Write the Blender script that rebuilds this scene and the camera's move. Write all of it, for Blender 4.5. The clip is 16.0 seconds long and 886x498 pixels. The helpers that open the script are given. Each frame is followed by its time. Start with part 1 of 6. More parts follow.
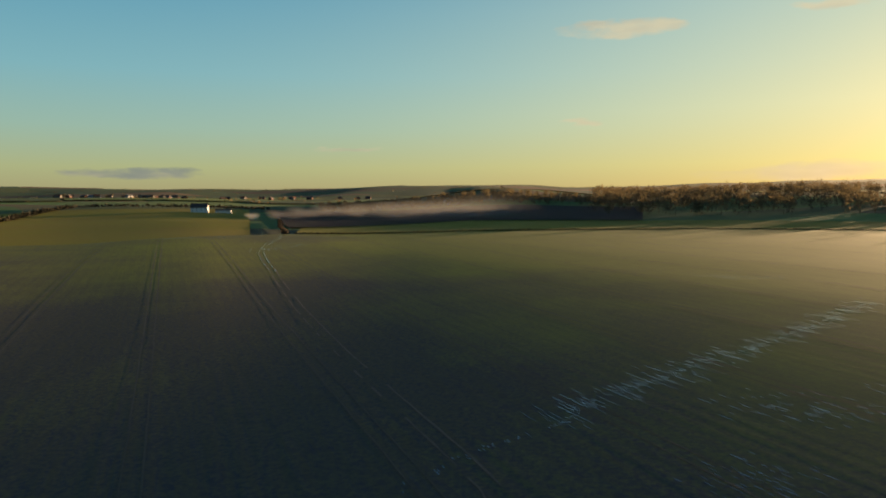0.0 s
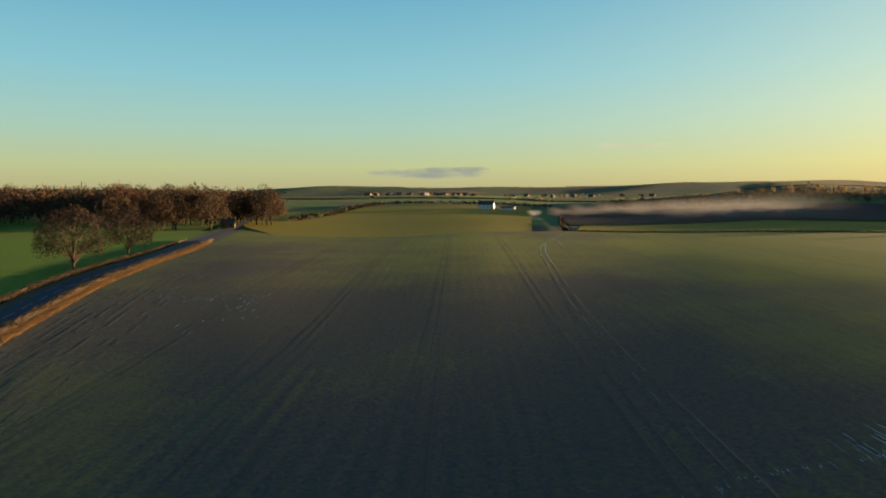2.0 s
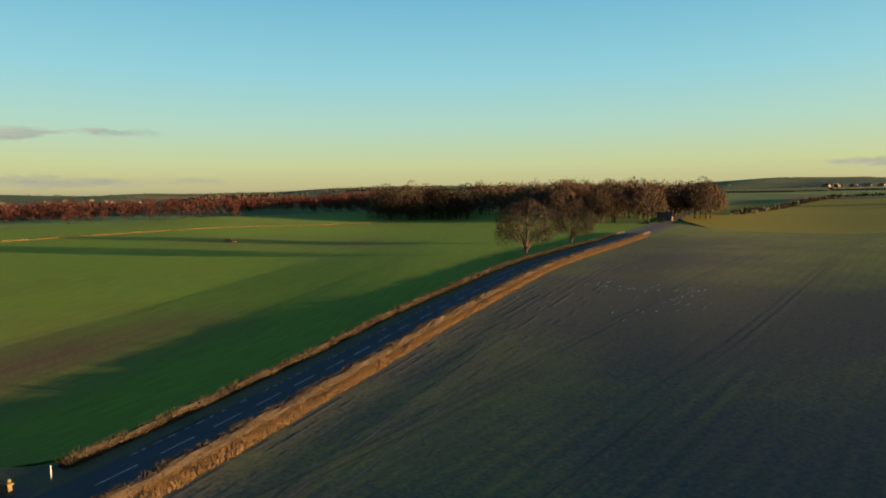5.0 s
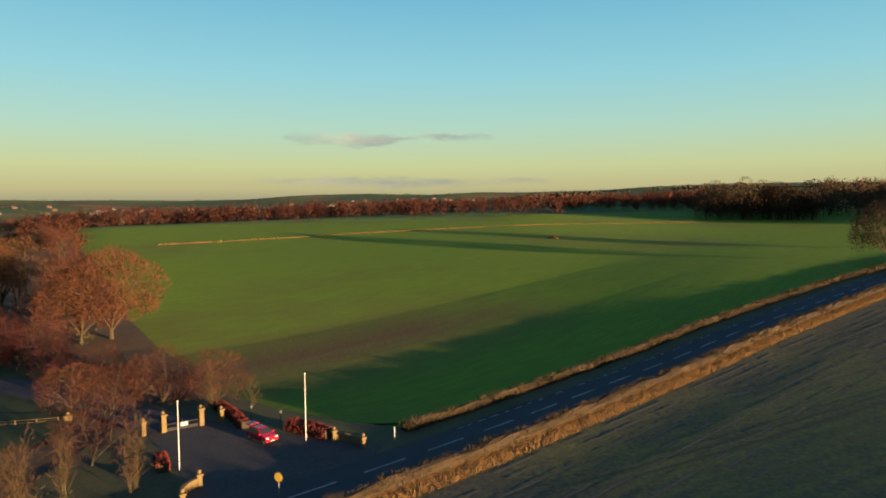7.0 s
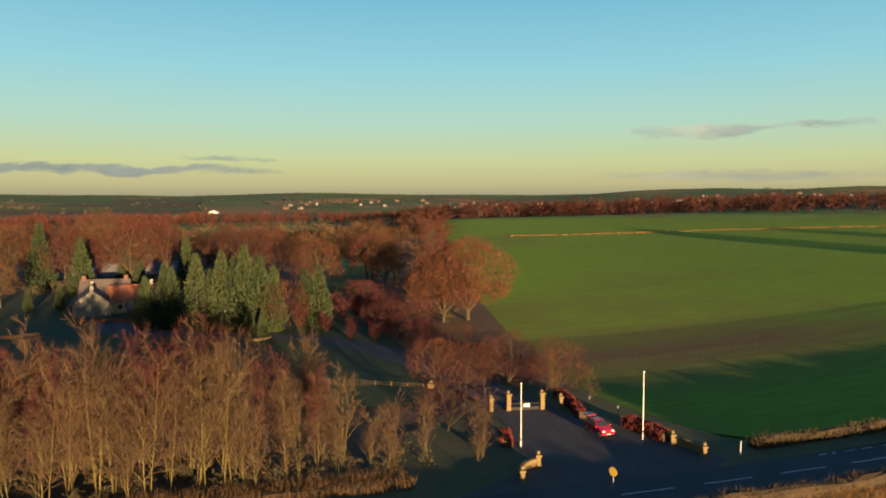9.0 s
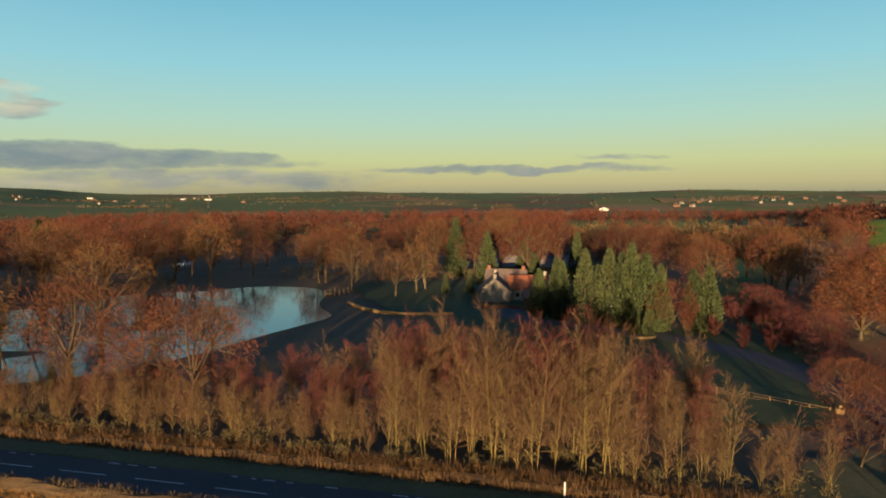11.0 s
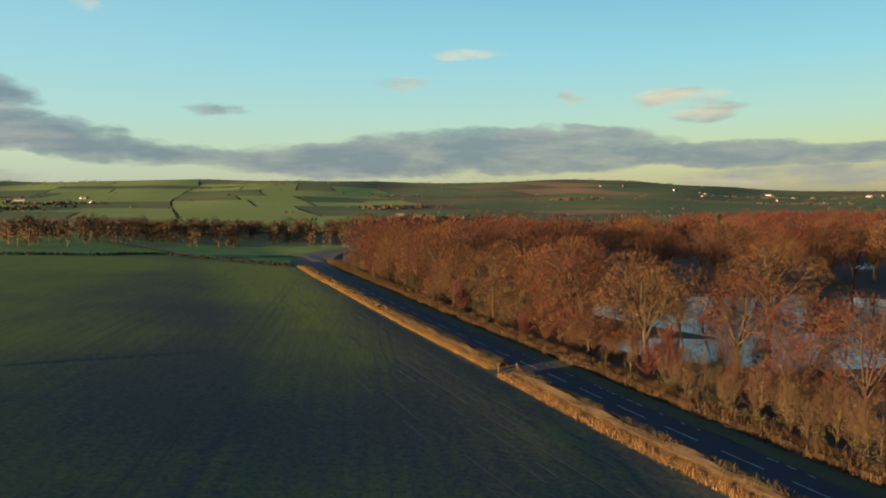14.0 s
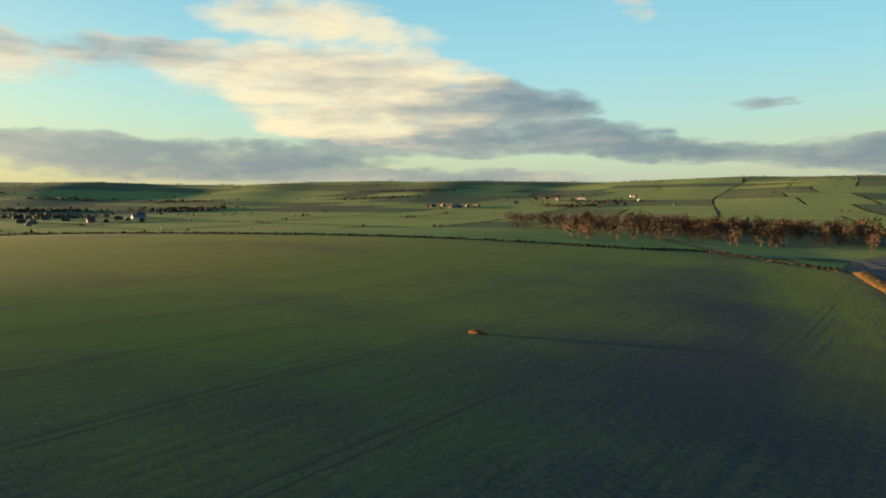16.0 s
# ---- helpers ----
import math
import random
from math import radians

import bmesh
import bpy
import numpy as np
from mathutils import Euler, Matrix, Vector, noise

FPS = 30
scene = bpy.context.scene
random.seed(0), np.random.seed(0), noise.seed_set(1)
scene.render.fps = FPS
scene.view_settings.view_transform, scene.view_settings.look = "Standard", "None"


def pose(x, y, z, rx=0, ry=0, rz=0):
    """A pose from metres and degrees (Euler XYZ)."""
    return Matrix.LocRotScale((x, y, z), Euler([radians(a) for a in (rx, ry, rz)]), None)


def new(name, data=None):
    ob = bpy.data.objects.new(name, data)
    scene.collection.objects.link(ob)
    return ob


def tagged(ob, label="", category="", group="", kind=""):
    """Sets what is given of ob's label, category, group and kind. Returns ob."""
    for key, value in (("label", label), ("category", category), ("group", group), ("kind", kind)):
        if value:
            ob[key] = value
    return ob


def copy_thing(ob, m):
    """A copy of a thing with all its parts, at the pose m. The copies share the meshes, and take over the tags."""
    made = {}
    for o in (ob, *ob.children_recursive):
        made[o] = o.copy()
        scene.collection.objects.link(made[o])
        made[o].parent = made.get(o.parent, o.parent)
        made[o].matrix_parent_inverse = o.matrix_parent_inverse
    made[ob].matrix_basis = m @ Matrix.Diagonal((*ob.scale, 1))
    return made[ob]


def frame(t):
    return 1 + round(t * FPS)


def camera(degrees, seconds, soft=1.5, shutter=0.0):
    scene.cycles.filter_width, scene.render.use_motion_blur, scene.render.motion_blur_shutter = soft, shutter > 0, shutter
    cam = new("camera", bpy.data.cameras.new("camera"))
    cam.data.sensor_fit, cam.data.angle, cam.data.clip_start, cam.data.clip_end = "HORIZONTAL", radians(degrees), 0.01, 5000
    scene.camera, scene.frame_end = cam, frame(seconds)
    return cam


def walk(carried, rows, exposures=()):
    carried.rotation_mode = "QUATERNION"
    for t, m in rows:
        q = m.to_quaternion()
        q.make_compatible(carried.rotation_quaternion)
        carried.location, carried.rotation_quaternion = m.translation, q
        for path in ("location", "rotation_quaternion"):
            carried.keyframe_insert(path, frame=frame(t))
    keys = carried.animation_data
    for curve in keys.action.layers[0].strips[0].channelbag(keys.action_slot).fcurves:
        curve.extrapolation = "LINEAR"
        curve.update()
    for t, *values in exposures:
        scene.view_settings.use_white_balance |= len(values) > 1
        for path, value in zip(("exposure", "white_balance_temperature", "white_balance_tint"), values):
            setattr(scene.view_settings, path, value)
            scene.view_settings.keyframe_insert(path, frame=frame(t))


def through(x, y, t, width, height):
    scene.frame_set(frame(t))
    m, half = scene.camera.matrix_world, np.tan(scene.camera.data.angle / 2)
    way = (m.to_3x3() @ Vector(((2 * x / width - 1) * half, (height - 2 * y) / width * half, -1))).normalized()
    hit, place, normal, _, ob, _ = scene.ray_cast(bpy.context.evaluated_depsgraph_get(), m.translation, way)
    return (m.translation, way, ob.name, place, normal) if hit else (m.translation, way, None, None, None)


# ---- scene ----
# ---- camera ----
EYE_Z = 28.0
SINK = 0.8      # the camera sinks by this much after the first seconds
PATH = [  # seconds, yaw, pitch, roll
    (0.0, 1.98, -3.63, 0.52),
    (0.5, 7.91, -3.63, 0.47),
    (1.0, 13.84, -3.62, 0.43),
    (1.5, 19.22, -3.63, 0.36),
    (2.0, 24.76, -3.67, 0.34),
    (2.5, 30.38, -3.73, 0.26),
    (3.0, 35.95, -3.79, 0.16),
    (3.5, 41.45, -3.85, 0.04),
    (6.0, 72.51, -3.74, 0.75),
    (6.5, 79.01, -3.73, 0.55),
    (7.0, 85.54, -3.79, 0.38),
    (7.5, 92.23, -3.88, 0.23),
    (8.0, 99.02, -3.96, 0.15),
    (8.5, 106.08, -4.05, 0.13),
    (11.0, 144.51, -4.24, 0.19),
    (11.5, 153.12, -4.31, 0.24),
    (12.0, 161.79, -4.33, 0.24),
    (12.5, 170.33, -4.32, 0.25),
    (13.0, 178.62, -4.31, 0.13),
    (13.5, 187.16, -4.35, 0.06),
    (14.0, 196.29, -4.35, 0.10),
    (14.5, 205.95, -4.35, 0.16),
    (15.0, 216.49, -4.33, 0.21),
    (15.5, 227.51, -4.35, 0.38),
    (16.0, 238.72, -4.30, 0.49),
]
cam = camera(64.9, 16.0, soft=1.9)
walk(cam, [(t, pose(0, 0, EYE_Z + (SINK if t < 5 else 0.0), 90 + p, r, y)) for t, y, p, r in PATH], exposures=[(0.0, 2.14), (1.0, 2.35), (2.0, 2.5), (3.5, 2.65), (8.5, 2.65), (11.0, 2.6), (14.0, 2.72), (16.0, 2.8)])

# ---- sun and sky ----
SUN_AZ, SUN_EL = -43.0, 3.35      # degrees; azimuth counted from +y towards -x
sun_dir = Vector((-math.sin(radians(SUN_AZ)) * math.cos(radians(SUN_EL)),
                  math.cos(radians(SUN_AZ)) * math.cos(radians(SUN_EL)), math.sin(radians(SUN_EL))))
sun = new("sun", bpy.data.lights.new("sun", "SUN"))
sun.data.energy, sun.data.angle, sun.data.color = 4.7, radians(0.35), (1.0, 0.65, 0.35)
sun.rotation_euler = sun_dir.to_track_quat("Z", "Y").to_euler()


class Nodes:
    """Short hand for a node tree."""

    def __init__(self, tree):
        self.t = tree
        tree.nodes.clear()

    def n(self, kind, **inputs):
        node = self.t.nodes.new(kind)
        for k, v in inputs.items():
            self.put(node, k, v)
        return node

    def put(self, node, key, v):
        sock = node.inputs[int(key[1:])] if key[0] == "i" and key[1:].isdigit() else node.inputs[key.replace("_", " ")]
        if isinstance(v, bpy.types.NodeSocket):
            self.t.links.new(v, sock)
        else:
            sock.default_value = v

    def math(self, op, a, b=0.0, c=0.0, clamp=False):
        m = self.t.nodes.new("ShaderNodeMath")
        m.operation, m.use_clamp = op, clamp
        self.put(m, "i0", a), self.put(m, "i1", b), self.put(m, "i2", c)
        return m.outputs[0]

    def mix(self, f, a, b, mode="MIX"):
        m = self.t.nodes.new("ShaderNodeMix")
        m.data_type, m.blend_type = "RGBA", mode
        for s, v in zip((m.inputs[0], m.inputs[6], m.inputs[7]), (f, a, b)):
            if isinstance(v, bpy.types.NodeSocket):
                self.t.links.new(v, s)
            elif isinstance(v, (int, float)):
                s.default_value = v
            else:
                s.default_value = (*v, 1)
        return m.outputs[2]

    def ramp(self, f, stops):
        r = self.t.nodes.new("ShaderNodeValToRGB")
        e = r.color_ramp.elements
        while len(e) < len(stops):
            e.new(0.5)
        for el, (p, c) in zip(e, stops):
            el.position = p
            el.color = (c, c, c, 1) if isinstance(c, (int, float)) else (*c, 1)
        self.put(r, "i0", f)
        return r.outputs[0]

    def noise(self, vec, scale, detail=3.0, rough=0.55, out=0):
        nz = self.n("ShaderNodeTexNoise", Scale=scale, Detail=detail, Roughness=rough)
        if vec is not None:
            self.put(nz, "Vector", vec)
        return nz.outputs[out]

    def map(self, vec, loc=(0, 0, 0), rot=(0, 0, 0), scale=(1, 1, 1)):
        m = self.n("ShaderNodeMapping", Vector=vec, Location=loc, Rotation=rot, Scale=scale)
        return m.outputs[0]


# clouds: azimuth, elevation, half width, half height (degrees), density, warmth
CLOUDS_SUNWARD = [
    (-12.2, 13.3, 4.7, 0.6, 0.6, 0.9), (25.9, 2.5, 4.2, 0.5, 0.7, 0.3), (-8.9, 6.6, 1.5, 0.25, 0.5, 1.0), (-26.4, 2.2, 8.1, 0.7, 0.5, 0.8),
    (-26.6, 13.8, 2.9, 0.35, 0.55, 0.9), (9.9, 4.7, 2.4, 0.25, 0.4, 0.9), (92.8, 5.1, 4.3, 0.6, 0.55, 0.5), (85.5, 5.1, 4.4, 0.35, 0.4, 0.5),
    (89.2, 1.6, 13.6, 0.5, 0.35, 0.4),
]
CLOUDS_EAST = [
    (175.7, 6.4, 2.8, 0.8, 0.6, 0.55), (169.5, 3.1, 13.0, 0.9, 0.95, 0.1), (164.2, 1.4, 15.8, 0.9, 0.5, 0.3), (138.5, 2.2, 12.1, 0.4, 0.7, 0.15),
    (129.8, 3.1, 3.4, 0.3, 0.45, 0.3), (191.8, 3.5, 14.0, 1.8, 1.0, 0.12), (186.0, 5.1, 5.5, 0.7, 0.7, 0.3), (177.9, 7.6, 3.3, 0.5, 0.6, 0.75),
    (185.8, 7.8, 1.2, 0.5, 0.4, 0.6), (193.8, 11.3, 3.4, 0.45, 0.38, 0.8), (200.1, 9.0, 2.2, 0.7, 0.35, 0.7),
]
CLOUDS_SOUTH = [
    (244.5, 8.0, 10.0, 3.3, 1.4, 0.85), (234.5, 6.5, 7.5, 2.3, 1.4, 0.22), (227.5, 4.6, 6.0, 1.4, 1.0, 0.06), (219.5, 3.3, 6.5, 1.0, 0.95, 0.06), (238.0, 4.3, 9.0, 1.1, 0.8, 0.3),
    (247.0, 5.4, 6.0, 0.9, 0.9, 1.0), (259.0, 3.1, 15.0, 1.5, 1.1, 0.10), (270.0, 4.0, 8.0, 1.0, 0.9, 0.12), (262.0, 10.8, 5.5, 1.2, 0.8, 0.5), (271.5, 10.0, 5.0, 1.8, 0.8, 0.65),
    (253.0, 9.8, 7.0, 2.2, 0.9, 0.85), (250.5, 13.8, 7.0, 2.0, 0.65, 1.0), (243.0, 12.4, 5.0, 1.4, 0.5, 1.0), (205.2, 2.8, 9.1, 1.4, 1.0, 0.12), (213.9, 6.7, 2.0, 0.6, 0.5, 0.3),
    (223.6, 14.5, 1.6, 1.4, 0.4, 0.9), (240.0, 1.4, 14.0, 0.8, 0.7, 0.35),
]


def make_world():
    w = bpy.data.worlds.new("sky")
    scene.world = w
    w.use_nodes = True
    N = Nodes(w.node_tree)
    d = N.n("ShaderNodeTexCoord").outputs["Generated"]
    sep = N.n("ShaderNodeSeparateXYZ", Vector=d)
    el = N.math("MULTIPLY", N.math("ARCSINE", sep.outputs[2]), 57.29578)
    az = N.math("MULTIPLY", N.math("ARCTAN2", N.math("MULTIPLY", sep.outputs[0], -1.0), sep.outputs[1]), 57.29578)
    az = N.math("SUBTRACT", N.math("FLOORED_MODULO", N.math("ADD", az, 60.0), 360.0), 60.0)
    sunny = N.n("ShaderNodeVectorMath", i0=d, i1=tuple(sun_dir))
    sunny.operation = "DOT_PRODUCT"
    cosang = sunny.outputs["Value"]
    up = N.math("DIVIDE", el, 60.0, clamp=True)
    cool = N.ramp(up, [(0.0, (0.30, 0.30, 0.21)), (0.02, (0.50, 0.47, 0.25)), (0.05, (0.54, 0.60, 0.31)), (0.10, (0.41, 0.64, 0.53)), (0.17, (0.27, 0.60, 0.68)),
                       (0.30, (0.115, 0.42, 0.62)), (0.5, (0.058, 0.22, 0.52)), (1.0, (0.032, 0.125, 0.40))])
    warm = N.ramp(up, [(0.0, (0.98, 0.70, 0.24)), (0.05, (1.10, 0.96, 0.37)), (0.12, (1.06, 1.05, 0.58)), (0.25, (0.74, 0.90, 0.70)), (0.36, (0.36, 0.58, 0.62)),
                       (0.6, (0.06, 0.19, 0.40)), (1.0, (0.032, 0.12, 0.36))])
    near = N.math("POWER", N.math("MULTIPLY_ADD", cosang, 0.5, 0.5, clamp=True), 9.0)
    col = N.mix(near, cool, warm)
    pale = N.math("MULTIPLY", N.math("SUBTRACT", 1.0, N.math("DIVIDE", N.math("ABSOLUTE", N.math("SUBTRACT", az, 225.0)), 60.0), clamp=True), 0.35)
    col = N.mix(pale, col, (0.40, 0.66, 0.72))
    glow = N.math("POWER", N.math("MAXIMUM", cosang, 0.0), 70.0)
    col = N.mix(glow, col, (1.25, 1.1, 0.55))
    # clouds
    at = N.n("ShaderNodeCombineXYZ", X=az, Y=el).outputs[0]
    wob = N.n("ShaderNodeTexNoise", Vector=N.map(at, scale=(0.16, 0.5, 1)), Scale=1.0, Detail=4.0, Roughness=0.6)
    sh = N.n("ShaderNodeVectorMath", i0=wob.outputs["Color"], i1=(0.5, 0.5, 0.5))
    sh.operation = "SUBTRACT"
    sc = N.n("ShaderNodeVectorMath", i0=sh.outputs[0], i1=(7.0, 2.0, 0.0), i2=at)
    sc.operation = "MULTIPLY_ADD"
    q = sc.outputs[0]
    amount, tone = 0.0, 0.0
    for a, e, wa, we, dens, wrm in CLOUDS_SUNWARD + CLOUDS_EAST + CLOUDS_SOUTH:
        m = N.n("ShaderNodeVectorMath", i0=q, i1=(1 / wa, 1 / we, 0.0), i2=(-a / wa, -e / we, 0.0))
        m.operation = "MULTIPLY_ADD"
        dd = N.n("ShaderNodeVectorMath", i0=m.outputs[0], i1=m.outputs[0])
        dd.operation = "DOT_PRODUCT"
        k = N.math("MULTIPLY_ADD", dd.outputs["Value"], -0.75 * dens, dens * 1.1, clamp=True)
        tone = N.math("MULTIPLY_ADD", k, wrm, tone)
        amount = N.math("ADD", amount, k)
    tone = N.math("DIVIDE", tone, N.math("MAXIMUM", amount, 0.05))
    f1 = N.noise(N.map(at, scale=(0.26, 0.62, 1)), 1.0, 7.0, 0.56)
    f2 = N.noise(N.map(at, loc=(3, 1, 0), scale=(0.12, 0.6, 1)), 1.0, 5.0, 0.6)
    thick = N.math("MULTIPLY", N.math("MINIMUM", amount, 1.1), N.math("MULTIPLY_ADD", f1, 2.2, -0.35, clamp=False))
    cover = N.ramp(thick, [(0.10, 0.0), (0.38, 0.72), (0.75, 0.97)])
    lit = N.math("ADD", N.math("MULTIPLY_ADD", f2, 1.6, -0.85), N.math("MULTIPLY", tone, 1.05), clamp=True)
    cc = N.ramp(lit, [(0.0, (0.16, 0.235, 0.285)), (0.35, (0.28, 0.325, 0.335)), (0.65, (0.58, 0.53, 0.41)), (1.0, (0.88, 0.76, 0.50))])
    cc = N.mix(N.math("MULTIPLY", near, 0.6), cc, (0.95, 0.85, 0.55))
    col = N.mix(cover, col, cc)
    sky = N.n("ShaderNodeTexSky")
    sky.sky_type, sky.sun_disc = "NISHITA", False
    sky.sun_elevation, sky.sun_rotation = radians(SUN_EL), radians(-SUN_AZ)
    nish = N.n("ShaderNodeBackground", Color=sky.outputs[0], Strength=0.004)
    grad = N.n("ShaderNodeBackground", Color=col, Strength=0.155)
    both = N.n("ShaderNodeAddShader", i0=nish.outputs[0], i1=grad.outputs[0])
    N.n("ShaderNodeOutputWorld", Surface=both.outputs[0])


make_world()

# ---- materials ----
def material(name, rough=0.9, spec=0.2):
    m = bpy.data.materials.new(name)
    m.use_nodes = True
    N = Nodes(m.node_tree)
    b = N.n("ShaderNodeBsdfPrincipled", Roughness=rough)
    b.inputs["Specular IOR Level"].default_value = spec
    N.n("ShaderNodeOutputMaterial", Surface=b.outputs[0])
    return m, N, b


def position(N):
    return N.n("ShaderNodeNewGeometry").outputs["Position"]


def bump(N, b, height, strength, distance):
    bp = N.n("ShaderNodeBump", Strength=strength, Distance=distance, Height=height)
    N.put(b, "Normal", bp.outputs[0])


def speckled(name, dark, light, scale, rough=0.9, coarse=0.05, bumpy=0.3, metal=0.0, spec=0.2):
    """A surface with grain at one scale and stains at a coarser one."""
    m, N, b = material(name, rough, spec)
    p = position(N)
    f = N.noise(p, scale, 4.0, 0.6)
    g = N.noise(p, scale * coarse, 3.0)
    k = N.ramp(N.math("ADD", N.math("MULTIPLY", f, 0.6), N.math("MULTIPLY", g, 0.4)), [(0.32, 0.0), (0.68, 1.0)])
    N.put(b, "Base Color", N.mix(k, dark, light))
    b.inputs["Metallic"].default_value = metal
    if bumpy:
        bump(N, b, f, bumpy, 0.02)
    return m


def twiggy(name, dark, light, through=0.0):
    """Bark, twigs, grass and leaves: varied from piece to piece and from plant to plant."""
    m, N, b = material(name, 0.85, 0.15)
    isl = N.n("ShaderNodeNewGeometry").outputs["Random Per Island"]
    who = N.n("ShaderNodeObjectInfo").outputs["Random"]
    k = N.math("ADD", N.math("MULTIPLY", isl, 0.4), N.math("MULTIPLY", who, 0.6))
    hue = N.math("MULTIPLY", N.math("FRACT", N.math("MULTIPLY", who, 7.31)), 0.55)
    c = N.mix(k, dark, light)
    if through:
        thin = N.n("ShaderNodeBsdfTranslucent", Color=N.mix(1.0, c, (1.6, 1.5, 1.3), "MULTIPLY"))
        both = N.n("ShaderNodeMixShader", i0=through, i1=b.outputs[0], i2=thin.outputs[0])
        out = [n_ for n_ in N.t.nodes if n_.type == "OUTPUT_MATERIAL"][0]
        N.t.links.new(both.outputs[0], out.inputs[0])
    N.put(b, "Base Color", N.mix(hue, c, N.mix(1.0, c, (0.86, 1.12, 0.95), "MULTIPLY")))
    return m


def field_material(name, soil, soil2, crop, cover, row_angle, row_gap, patch=0.012, east_lit=0.0, streak=0.2, thin=0.0):
    """Drilled soil with rows of young crop. cover: how much of the soil the crop hides."""
    m, N, b = material(name, 0.95, 0.04)
    p = position(N)
    r = N.map(p, rot=(0, 0, radians(row_angle)))
    big = N.noise(p, patch, 4.0, 0.6)
    mid = N.noise(N.map(r, scale=(0.5, 0.03, 0.5)), 1.0, 3.0)
    fine = N.noise(p, 1.6, 4.0, 0.7)
    wave = N.n("ShaderNodeTexWave", Vector=r, Scale=0.31416 / row_gap, Distortion=1.2, Detail=2.0)
    k = N.math("ADD", N.math("MULTIPLY", big, 0.95), N.math("MULTIPLY", mid, streak))
    k = N.math("ADD", k, N.math("MULTIPLY", fine, 0.3))
    k = N.math("ADD", k, N.math("MULTIPLY", wave.outputs[0], 0.03))
    mask = N.ramp(k, [(0.5, 0.0), (0.95, 1.0)])
    if east_lit:
        # yellow-green rises to the east: the sunlit part, put in as crop colour
        sp = N.n("ShaderNodeSeparateXYZ", Vector=p)
        e = N.math("MULTIPLY_ADD", sp.outputs[1], 0.35, sp.outputs[0])
        e = N.math("DIVIDE", N.math("SUBTRACT", e, 30.0), 115.0, clamp=True)
        mask = N.math("MULTIPLY_ADD", e, east_lit, mask)
        # crop colour rises towards the field's far northern end too
        e = N.math("DIVIDE", N.math("SUBTRACT", sp.outputs[1], 110.0), 190.0, clamp=True)
        mask = N.math("MULTIPLY_ADD", e, 0.6, mask)
        # a stripe beside the road: sun on the headland, painted as greener crop
        dist = N.n("ShaderNodeVectorMath", i0=p, i1=(0.796, 0.605, 0.0))
        dist.operation = "DOT_PRODUCT"
        u = N.math("ABSOLUTE", N.math("DIVIDE", N.math("ADD", dist.outputs["Value"], 34.0 - 6.0), 22.0))
        u = N.math("SUBTRACT", 1.0, u, clamp=True)
        far = N.math("DIVIDE", N.math("SUBTRACT", sp.outputs[0], 30.0), 40.0, clamp=True)
        mask = N.math("MULTIPLY_ADD", N.math("MULTIPLY", u, far), 1.0, mask)
    if thin:
        # the crop is patchy where the drill turned beside the road
        dist = N.n("ShaderNodeVectorMath", i0=p, i1=(-0.796, -0.605, 0.0))
        dist.operation = "DOT_PRODUCT"
        u = N.math("ABSOLUTE", N.math("DIVIDE", N.math("ADD", dist.outputs["Value"], -113.0), 30.0))
        u = N.math("ADD", N.math("SUBTRACT", 1.0, u), N.math("MULTIPLY_ADD", big, 1.6, -0.8), clamp=True)
        run = N.n("ShaderNodeVectorMath", i0=p, i1=(-0.605, 0.796, 0.0))
        run.operation = "DOT_PRODUCT"
        u = N.math("MULTIPLY", u, N.math("SUBTRACT", 1.0, N.math("DIVIDE", N.math("SUBTRACT", run.outputs["Value"], 95.0), 45.0, clamp=True)))
        mask = N.math("SUBTRACT", mask, N.math("MULTIPLY", u, thin))
    mask = N.math("MULTIPLY_ADD", mask, 1.2, cover - 0.6, clamp=True)
    rows = N.noise(N.map(r, scale=(2.6, 0.10, 1.0)), 1.0, 4.0, 0.7)
    grain = N.math("ADD", N.math("MULTIPLY", fine, 0.6), N.math("MULTIPLY", rows, 0.4))
    earth = N.mix(N.ramp(grain, [(0.4, 0.0), (0.6, 1.0)]), soil, soil2)
    c = N.mix(mask, earth, crop)
    N.put(b, "Base Color", N.mix(N.ramp(rows, [(0.36, 0.0), (0.64, 0.38)]), c, tuple(q * 0.5 for q in soil)))
    bump(N, b, grain, 0.07, 0.03)
    return m


SOIL, SOIL2 = (0.048, 0.049, 0.050), (0.105, 0.098, 0.048)
mat_field = field_material("drilled_soil", SOIL, SOIL2, (0.185, 0.195, 0.032), 0.06, -23.5, 3.0, east_lit=0.9, streak=0.08)
mat_green = field_material("young_wheat", (0.085, 0.056, 0.030), (0.125, 0.084, 0.042), (0.114, 0.188, 0.020), 0.95, -41, 1.5, 0.009, thin=0.8)
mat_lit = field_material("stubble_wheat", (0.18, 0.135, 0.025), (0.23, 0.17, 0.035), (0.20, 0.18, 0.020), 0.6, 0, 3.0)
mat_plough = field_material("ploughed_soil", (0.03, 0.022, 0.018), (0.06, 0.04, 0.032), (0.05, 0.06, 0.02), 0.0, 60, 2.0)
mat_litter = speckled("leaf_litter", (0.03, 0.022, 0.012), (0.09, 0.055, 0.028), 1.3)
mat_lawn = speckled("park_grass", (0.015, 0.025, 0.007), (0.03, 0.0425, 0.0125), 0.9)
mat_verge = speckled("verge_turf", (0.03, 0.035, 0.014), (0.075, 0.07, 0.03), 2.5)
mat_road = speckled("asphalt", (0.021, 0.0224, 0.0252), (0.0364, 0.0378, 0.0406), 6.0, 0.85, 0.03, 0.15)
